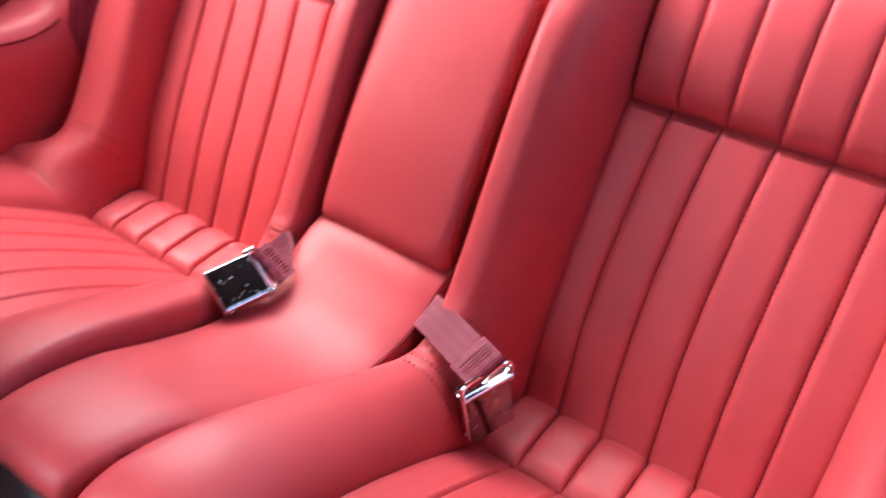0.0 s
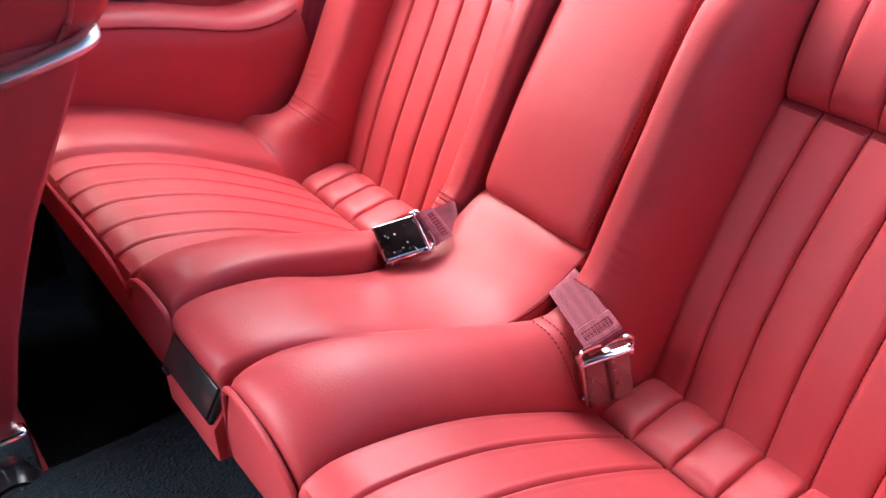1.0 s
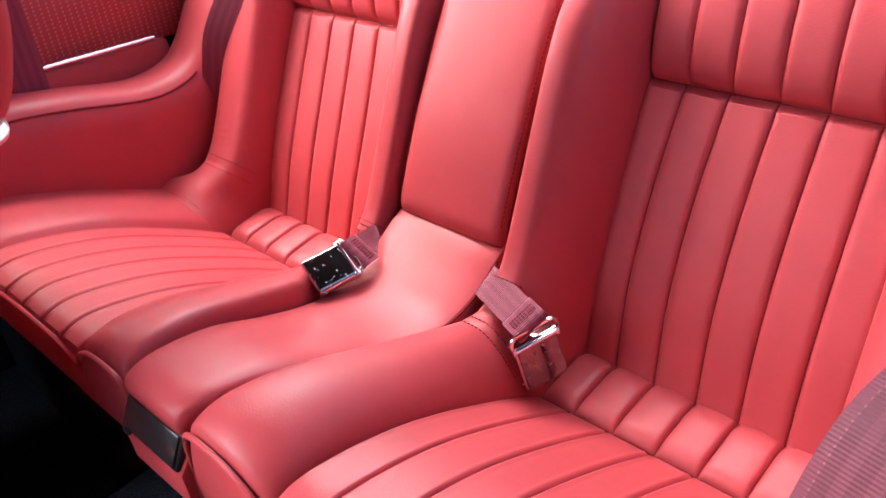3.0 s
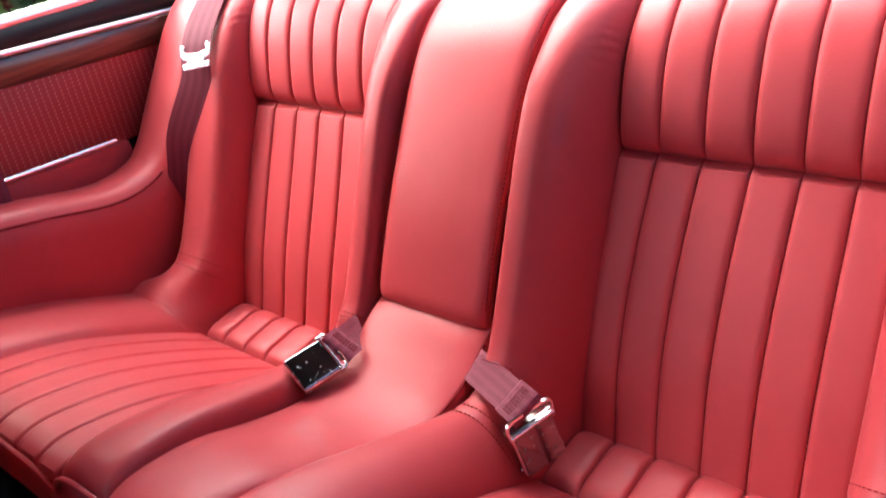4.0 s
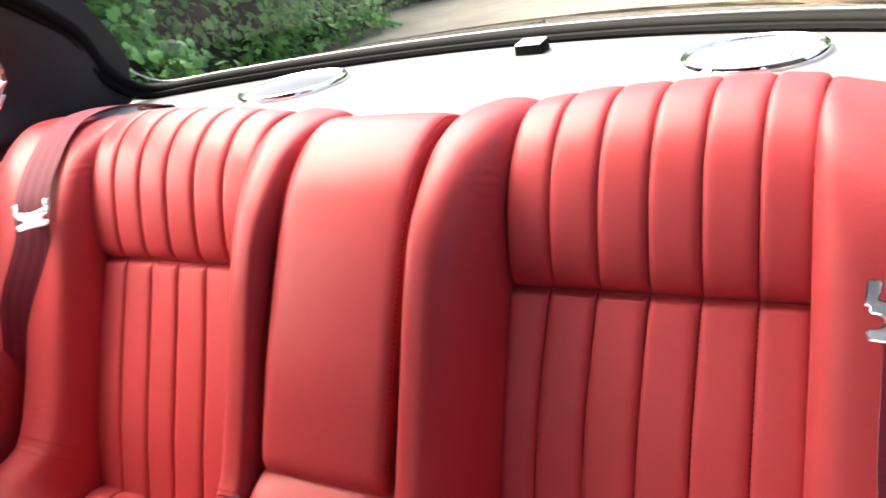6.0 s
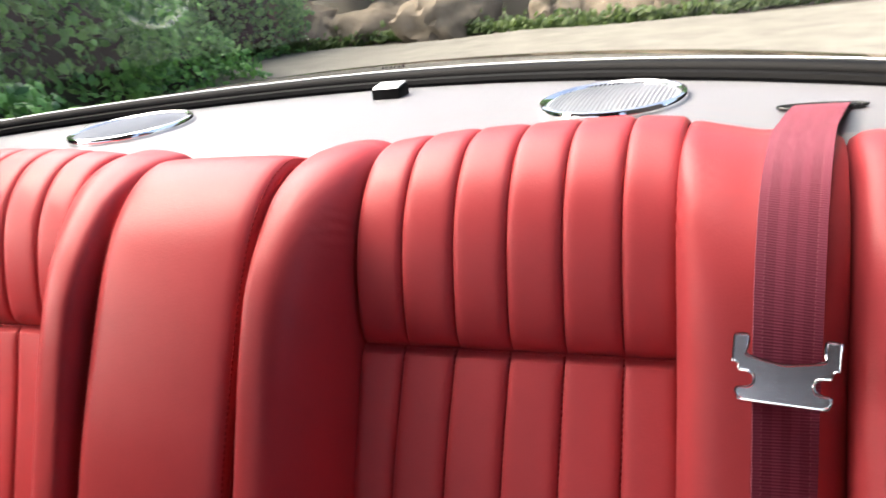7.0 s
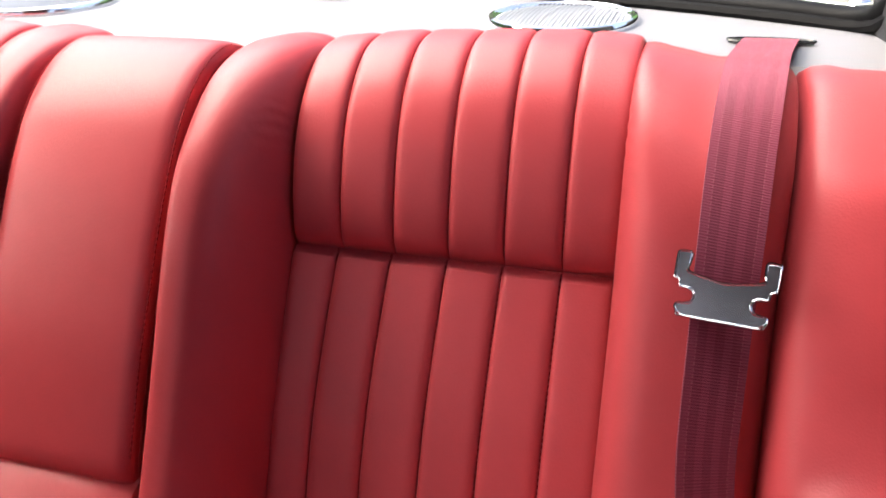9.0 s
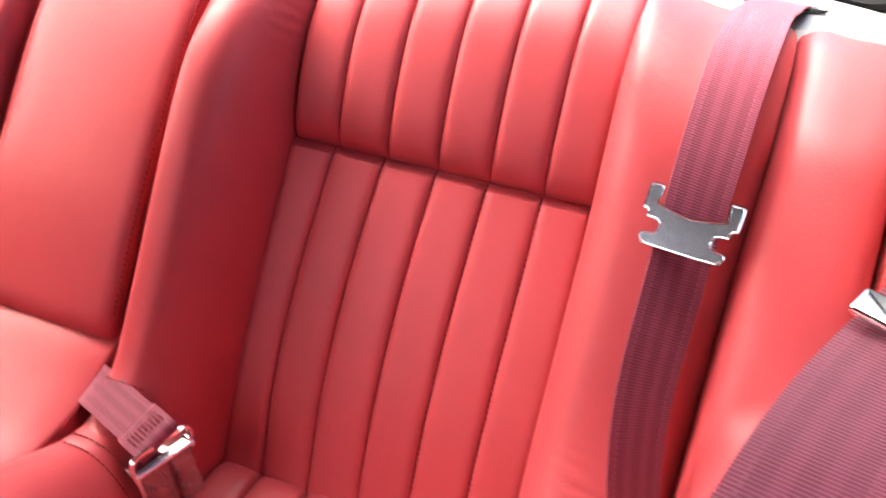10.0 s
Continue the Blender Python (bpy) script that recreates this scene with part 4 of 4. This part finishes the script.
def lap_buckle(m, gap, lie, end, reach, label):
    """gap: where the strap drops between the cushions; lie: the way the strap faces; end: the way across it there; reach: how far the loop stands out."""
    b = thing("belt_buckle", label, "seat belt buckle", "lap belt buckles")
    w, l, h = 0.052, 0.058, 0.015

    def put(name, data, material, at, note=""):
        ob = part(name, data, material, b, note)
        ob.matrix_local = at
        return ob
    put("housing", box((-w / 2, -l / 2, -h), (w / 2, l / 2, -0.002), 0.0025, 3), CHROME, m).data.shade_flat()
    put("base", box((-w / 2 + 0.002, -l / 2 + 0.002, -h - 0.004), (w / 2 - 0.002, l / 2 - 0.002, -h), 0.0015, 2), PLASTIC, m, "black underside")
    put("cover", box((-w / 2 + 0.0022, -l / 2 + 0.001, -0.002), (w / 2 - 0.0022, l / 2 - 0.003, 0.0016), 0.0012, 2), BUCKLE_FACE, m, "smudged mirror-polished cover").data.shade_flat()
    put("hinge_bar", tube([(-w / 2 - 0.001, l / 2 - 0.002, 0.001), (0, l / 2 - 0.002, 0.001), (w / 2 + 0.001, l / 2 - 0.002, 0.001)], 0.0024, 12, 10), CHROME, m)
    for side in (1, -1):
        put("lug", box((side * w / 2 - 0.003, l / 2 - 0.008, -0.012), (side * w / 2 + 0.0025, l / 2 + 0.002, 0.0020), 0.0020, 2), CHROME, m)
        put("rivet", tube([(side * (w / 2 - 0.001), -l / 2 + 0.008, -0.008), (side * (w / 2 + 0.0014), -l / 2 + 0.008, -0.008)], 0.0022, 4, 10), CHROME, m)
    r = l / 2 + reach
    loop = [(-0.023, l / 2 - 0.004, -0.003), (-0.0275, l / 2 + 0.2 * reach, 0.0), (-0.027, r - 0.005, 0.001), (-0.021, r - 0.0005, 0.001), (0, r, 0.001), (0.021, r - 0.0005, 0.001),
            (0.027, r - 0.005, 0.001), (0.0275, l / 2 + 0.2 * reach, 0.0), (0.023, l / 2 - 0.004, -0.003)]
    put("loop", tube(loop, 0.0024, 60, 8), CHROME, m)
    pivot = m @ Vector((0, r + 0.0015, -0.002))
    way = Vector(gap) - pivot
    f = frame_of(pivot, way, lie)
    d = way.length
    far = f.to_3x3().inverted() @ Vector(end)
    put("strap", ribbon([(0, -0.002, -0.001), (0, 0.010, 0.001), (0, d * 0.6, 0.001), (0, d, -0.002), (0, d + 0.012, -0.014), (0, d + 0.016, -0.045)], [(1, 0, 0), (1, 0, 0), far.lerp(Vector((1, 0, 0)), 0.5), far, far, far], 0.037, 0.0016, 50), WEBBING, f, "maroon woven strap")
    put("strap_fold", ribbon([(0, -0.0030, -0.003), (0, -0.0035, 0.001), (0, 0.0005, 0.0042), (0, 0.010, 0.0046), (0, 0.021, 0.0046), (0, 0.0225, 0.003)], [(1, 0, 0)] * 6, 0.0405, 0.0020, 40), WEBBING, f, "folded strap end")
    for k in range(4):
        put("stitching", stitches([(-0.017, 0.006 + 0.003 * k, 0.0066), (0.017, 0.006 + 0.003 * k, 0.0066)], (0, 0, 1), 0.0036, 0.0011), STITCH, f)
    return b


m = frame_of((0.1815, -0.0984, 0.0519), (-0.147, -0.128, 0.981), (0.927, -0.364, 0.092))
lap_buckle(m, (0.091, -0.078, 0.106), (-0.17, -0.48, 0.86), (0.0, 0.87, 0.49), 0.016, "chrome lap belt buckle on a maroon strap beside the plain cushion")
m = frame_of((-0.0744, -0.1653, 0.1094), (0.217, 0.973, 0.085), (0.471, -0.18, 0.864)) @ Matrix.Scale(0.90, 4)
lap_buckle(m, (-0.087, -0.077, 0.100), (0.49, 0.37, 0.74), (0.25, -0.31, -0.90), 0.007, "chrome lap belt buckle with smudged cover lying on the cushion")

# strap of the front belt across the door opening
fb = thing("front_belt", "maroon front seat belt strap with chrome tongue", "seat belt", "front belts")
part("webbing", ribbon([(0.700, -0.10, 0.50), (0.665, -0.145, 0.440), (0.632, -0.195, 0.408), (0.608, -0.245, 0.397), (0.588, -0.305, 0.390), (0.572, -0.36, 0.368), (0.566, -0.41, 0.30), (0.570, -0.45, 0.15), (0.585, -0.50, -0.05), (0.60, -0.53, -0.20)],
                       [(0.90, -0.42, 0.06)] * 10, 0.047, n=70), WEBBING, fb)
ft = part("tongue", box((-0.026, -0.006, -0.002), (0.026, 0.012, 0.0025), 0.002, 2), CHROME, fb)
ft.matrix_local = frame_of((0.628, -0.203, 0.4075), (0.42, 0.88, 0.20), (0.0, -0.2, 0.97))
fb2 = thing("front_belt", "dark maroon front seat belt hanging beside the side trim", "seat belt", "front belts")
part("webbing", ribbon([(-0.665, -0.225, 0.80), (-0.665, -0.222, 0.60), (-0.665, -0.22, 0.45), (-0.663, -0.22, 0.33), (-0.66, -0.222, 0.23), (-0.655, -0.23, 0.1)], [(0.15, 1, 0)] * 6, 0.047, n=30), WEBBING, fb2)


# ---- shelf things ----
def speaker(x):
    s = thing("speaker", "round shelf speaker with silver mesh grille and chrome ring", "speaker", "shelf speakers", at=(x, 0.463, 0.430))
    rx, ry = 0.083, 0.096
    def ell(r, z, n=48):
        return [(rx * r * math.cos(a), ry * r * math.sin(a), z) for a in np.linspace(0, 2 * math.pi, n, endpoint=False)]
    rows = [ell(r, z) for r, z in ((1.0, 0.0), (1.005, 0.004), (0.985, 0.008), (0.945, 0.009), (0.905, 0.007), (0.89, 0.003))]
    rows = np.array([r + [r[0]] for r in rows])
    part("ring", grid_mesh(rows), CHROME, s, "polished chrome ring")
    rows = np.array([r + [r[0]] for r in [ell(q, 0.0045 + 0.004 * (1 - (q / 0.89) ** 2)) for q in (0.89, 0.7, 0.5, 0.3, 0.1, 0.005)]])
    part("grille", grid_mesh(rows), GRILLE, s)
    for k in np.linspace(-0.8, 0.8, 27):
        half = 0.88 * math.sqrt(1 - (k / 0.88) ** 2)
        pts = [(rx * k, ry * half * u, 0.0058 + 0.004 * (1 - (k * k + (half * u) ** 2) / 0.89 ** 2)) for u in (-1, -0.5, 0, 0.5, 1)]
        part("grille_rib", tube(pts, 0.0009, 9, 4), GRILLE, s)
    return s


speaker(0.345)
speaker(-0.345)
latch = thing("shelf_lamp", "small black and silver wedge lamp on the parcel shelf", "lamp", at=(0.008, 0.594, 0.43))
part("base", prism([(-0.018, 0.0), (0.016, 0.0), (0.016, 0.017), (-0.018, 0.014)], "x", -0.0215, 0.0215, 0.002), RUBBER, latch)
part("cover", prism([(-0.0172, 0.0143), (0.0152, 0.0172), (0.012, 0.0200), (-0.013, 0.0172)], "x", -0.0205, 0.0205, 0.002), GRILLE, latch, "silver cover")

# small marks on the rear glass and the aerial foot outside it
for k, (w, h) in enumerate(((0.004, 0.003), (0.003, 0.003), (0.004, 0.003), (0.003, 0.003), (0.004, 0.003), (0.005, 0.005))):
    x = -0.048 + 0.0065 * k
    part("glass_mark", box((x, shelf_back(x) + 0.0290, 0.4560), (x + w, shelf_back(x) + 0.0296, 0.4560 + h), 0.0), PLASTIC, rear_window)
aerial = thing("aerial_base", "stepped chrome aerial base on the rear wing", "aerial", at=(0.683, 0.725, 0.404))
prof = [(0.017, 0.0), (0.017, 0.008), (0.0135, 0.012), (0.013, 0.020), (0.0145, 0.022), (0.0135, 0.026), (0.010, 0.029), (0.0095, 0.037), (0.011, 0.039), (0.0095, 0.043), (0.0065, 0.046), (0.006, 0.054), (0.0035, 0.058), (0.0005, 0.059)]
ring = [[(r * math.cos(a), r * math.sin(a), z * 0.75) for a in np.linspace(0, 2 * math.pi, 24, endpoint=False)] for r, z in prof]
part("foot", grid_mesh(ring, True), CHROME, aerial)
part("gasket", grid_mesh([[(0.020 * math.cos(a), 0.020 * math.sin(a), z) for a in np.linspace(0, 2 * math.pi, 24, endpoint=False)] for z in (-0.004, 0.001)], True), RUBBER, aerial)

# ---- front seat ----
fs = thing("front_chair", "red leather front seat with chrome side strip", "car seat")


def slab(profile, x0, x1, r, parent, name, material=LEATHER, n=60, m=16, label=""):
    """A padded slab: closed outline (y, z), rounded towards its two sides."""
    p = smooth(profile + [profile[0]], n)[:-1]
    mid = p.mean(0)
    rows = []
    for s in np.linspace(0, 1, m):
        x = x0 + (x1 - x0) * (0.5 + 0.5 * math.sin((s - 0.5) * math.pi))
        d = min(x - x0, x1 - x)
        inset = r * (1 - math.sqrt(max(0, 1 - (1 - min(1, d / r)) ** 2)))
        row = []
        for q in p:
            v = q - mid
            ln = np.linalg.norm(v)
            row.append((x, *(mid + v * (1 - inset / ln))))
        rows.append(row)
    return part(name, grid_mesh(rows, True), material, parent, label)


slab([(-0.600, 0.0), (-0.575, 0.02), (-0.545, 0.12), (-0.50, 0.24), (-0.447, 0.35), (-0.445, 0.385), (-0.53, 0.40), (-0.60, 0.39), (-0.645, 0.24), (-0.68, 0.12), (-0.70, 0.0)], -0.60, -0.115, 0.022, fs, "backrest")
slab([(-0.435, 0.368), (-0.408, 0.395), (-0.385, 0.46), (-0.385, 0.52), (-0.41, 0.57), (-0.46, 0.59), (-0.53, 0.57), (-0.565, 0.50), (-0.585, 0.42), (-0.57, 0.35)], -0.60, -0.112, 0.035, fs, "upper_pad")
part("chrome_strip", tube([(-0.110, -0.66, 0.340), (-0.107, -0.56, 0.355), (-0.107, -0.50, 0.364), (-0.109, -0.455, 0.373), (-0.116, -0.437, 0.377), (-0.135, -0.430, 0.378)], 0.0095, 70, 10, 0.8), SATIN, fs, "chrome side strip")
slab([(-1.10, -0.06), (-1.10, 0.05), (-1.05, 0.09), (-0.9, 0.08), (-0.68, 0.05), (-0.60, 0.03), (-0.58, -0.03), (-0.60, -0.08)], -0.60, -0.115, 0.025, fs, "cushion")
part("piping", tube([(-0.1175, -0.462, 0.372), (-0.1135, -0.452, 0.388), (-0.1125, -0.444, 0.408), (-0.1125, -0.441, 0.428), (-0.1130, -0.446, 0.450), (-0.116, -0.455, 0.48), (-0.125, -0.47, 0.52)], 0.0028, 40, 6), LEATHER, fs)
part("hinge", box((-0.128, -0.60, -0.05), (-0.108, -0.565, 0.03), 0.006, 3), CHROME, fs)
bm = bmesh.new()
bmesh.ops.create_cone(bm, cap_ends=True, segments=28, radius1=0.028, radius2=0.024, depth=0.03)
bmesh.ops.bevel(bm, geom=[e for e in bm.edges if len(e.link_faces) == 2 and e.calc_face_angle(0) > 0.8], offset=0.004, segments=2, affect="EDGES")
kn = part("knob", bm, PLASTIC, fs, "black recliner knob")
kn.matrix_local = pose(-0.096, -0.595, -0.028, 0, 90, 0)
for x in (-0.50, -0.20):
    part("runner", box((x - 0.02, -1.08, -0.225), (x + 0.02, -0.60, -0.075), 0.004), PLASTIC, fs)


# ---- outside ----
def leaf_cloud(name, spots, size, material, label, category, seed=3, tilt=0.6):
    rng = np.random.default_rng(seed)
    shape = np.array([(0, -0.5), (0.22, -0.42), (0.5, -0.16), (0.26, 0.0), (0.34, 0.26), (0.0, 0.55), (-0.34, 0.26), (-0.26, 0.0), (-0.5, -0.16), (-0.22, -0.42)])
    verts, faces = [], []
    for p, face in spots:
        s = size * rng.uniform(0.6, 1.35)
        nrm = np.array(face, float) + rng.normal(0, tilt, 3)
        nrm /= np.linalg.norm(nrm)
        a = np.cross(nrm, (0.1, 0.2, 1))
        a /= np.linalg.norm(a)
        b = np.cross(nrm, a)
        t = rng.normal(0, 0.8)
        a, b = math.cos(t) * a + math.sin(t) * b, -math.sin(t) * a + math.cos(t) * b
        k = len(verts)
        verts.append(tuple(np.array(p) + nrm * s * 0.10))
        for u, v in shape:
            verts.append(tuple(np.array(p) + s * (u * a - v * b) - nrm * s * 0.25 * (u * u + v * v)))
        faces += [(k, k + 1 + i, k + 1 + (i + 1) % 10) for i in range(10)]
    me = bpy.data.meshes.new(name)
    me.from_pydata(verts, [], faces)
    return tagged(part(name, me, material), label, category, kind="stuff")


rng = np.random.default_rng(7)


def hedge_line(t):
    """Foot of the ivy bank, t from beside the car 0 to behind it 1."""
    pts = np.array([(-2.40, -0.3), (-2.42, 0.4), (-2.45, 1.2), (-3.1, 3.2), (-4.4, 5.6), (-5.4, 8.0), (-5.6, 10.5)])
    k = t * (len(pts) - 1)
    i = min(int(k), len(pts) - 2)
    return pts[i] + (pts[i + 1] - pts[i]) * (k - i)


spots = []
def tall(t):
    """The bank stands higher beside the car than behind it, raised to block side light."""
    return 4.3 * min(1, 0.25 + t / 0.1) - 2.0 * min(1, max(0, (t - 0.36) / 0.14))


while len(spots) < 27000:
    t = rng.uniform(0, 1)
    p = hedge_line(t)
    q = hedge_line(min(1, t + 0.02)) - hedge_line(max(0, t - 0.02))
    q /= np.linalg.norm(q)
    inward = np.array((-q[1], q[0]))
    h = rng.uniform(0, 1) ** 0.9 * tall(t)
    bulge = 0.25 * math.sin(t * 40) + 0.2 * math.sin(h * 4 + t * 23)
    d = 0.25 * h + bulge + rng.normal(0, 0.10)
    place = (p[0] + inward[0] * d, p[1] + inward[1] * d, GROUND + h)
    spots.append((place, (-inward[0], -inward[1], 0.7)))
leaf_cloud("ivy_bank", spots, 0.073, IVY, "dense ivy bank of mixed green leaves beside the drive", "ivy")
rows = []
for t in np.linspace(0, 1, 50):
    p = hedge_line(t)
    q = hedge_line(min(1, t + 0.02)) - hedge_line(max(0, t - 0.02))
    q /= np.linalg.norm(q)
    inward = np.array((-q[1], q[0]))
    rows.append([(p[0] + inward[0] * (0.38 + 0.25 * h + 0.2 * math.sin(h * 5 + t * 30)), p[1] + inward[1] * (0.38 + 0.25 * h), GROUND + h) for h in np.linspace(-0.1, tall(t), 16)])
structure("bank", grid_mesh(rows), SOIL, "dark earth bank under the ivy", "bank")


def boulder(x, y, r, seed):
    bm = bmesh.new()
    bmesh.ops.create_icosphere(bm, subdivisions=4, radius=1)
    for v in bm.verts:
        n = noise.noise(v.co * 1.1 + Vector((seed * 3.1, 0, 0))) * 0.35 + noise.noise(v.co * 2.7 + Vector((0, seed * 1.7, 0))) * 0.2 + noise.noise(v.co * 6.5 + Vector((seed, 0, 0))) * 0.09 + abs(noise.noise(v.co * 13 + Vector((0, 0, seed)))) * 0.06
        v.co *= 1 + n
        v.co.x *= r * 1.5
        v.co.y *= r * 0.8
        v.co.z = max(-0.3, v.co.z) * r * 0.85
    ob = part("boulder", bm, ROCK)
    ob.matrix_world = pose(x, y, GROUND + 0.1, 0, 0, seed * 37)
    return tagged(ob, "rough sandstone boulder edging the drive", "boulder", "boulders along the drive")


k = 0
for row, (y, z) in enumerate(((9.9, 0.0), (10.5, 0.55))):
    x = -5.6
    while x < 6.5:
        r = 0.34 + 0.22 * rng.random()
        ob = boulder(x, y + rng.normal(0, 0.12), r, k)
        ob.location.z += z
        x += r * 2.3
        k += 1
spots = []
for i in range(5200):
    x = rng.uniform(-6, 7)
    spots.append(((x, 9.25 + 0.25 * math.sin(x * 1.3) + abs(rng.normal(0, 0.16)), GROUND + abs(rng.normal(0, 0.07))), (0, -0.8, 0.6)))
leaf_cloud("grass_strip", spots, 0.07, GRASS, "low weedy grass strip at the foot of the boulders", "grass", 5, 0.9)
spots = []
for i in range(9000):
    x = rng.uniform(-8, 8)
    h = rng.uniform(0.5, 4.2)
    spots.append(((x, 11.0 + 0.3 * h + 0.5 * math.sin(x * 1.9 + h) + rng.normal(0, 0.2), GROUND + h), (0, -0.8, 0.6)))
leaf_cloud("shrubs", spots, 0.17, IVY, "dark leafy shrubs above the boulders", "shrubs", 9)
structure("bank", prism([(10.9, GROUND - 0.1), (11.6, GROUND + 1.2), (12.5, GROUND + 4.4), (14, GROUND + 4.4), (14, GROUND - 0.1)], "x", -14, 14), SOIL, "dark earth bank behind the boulders", "bank")
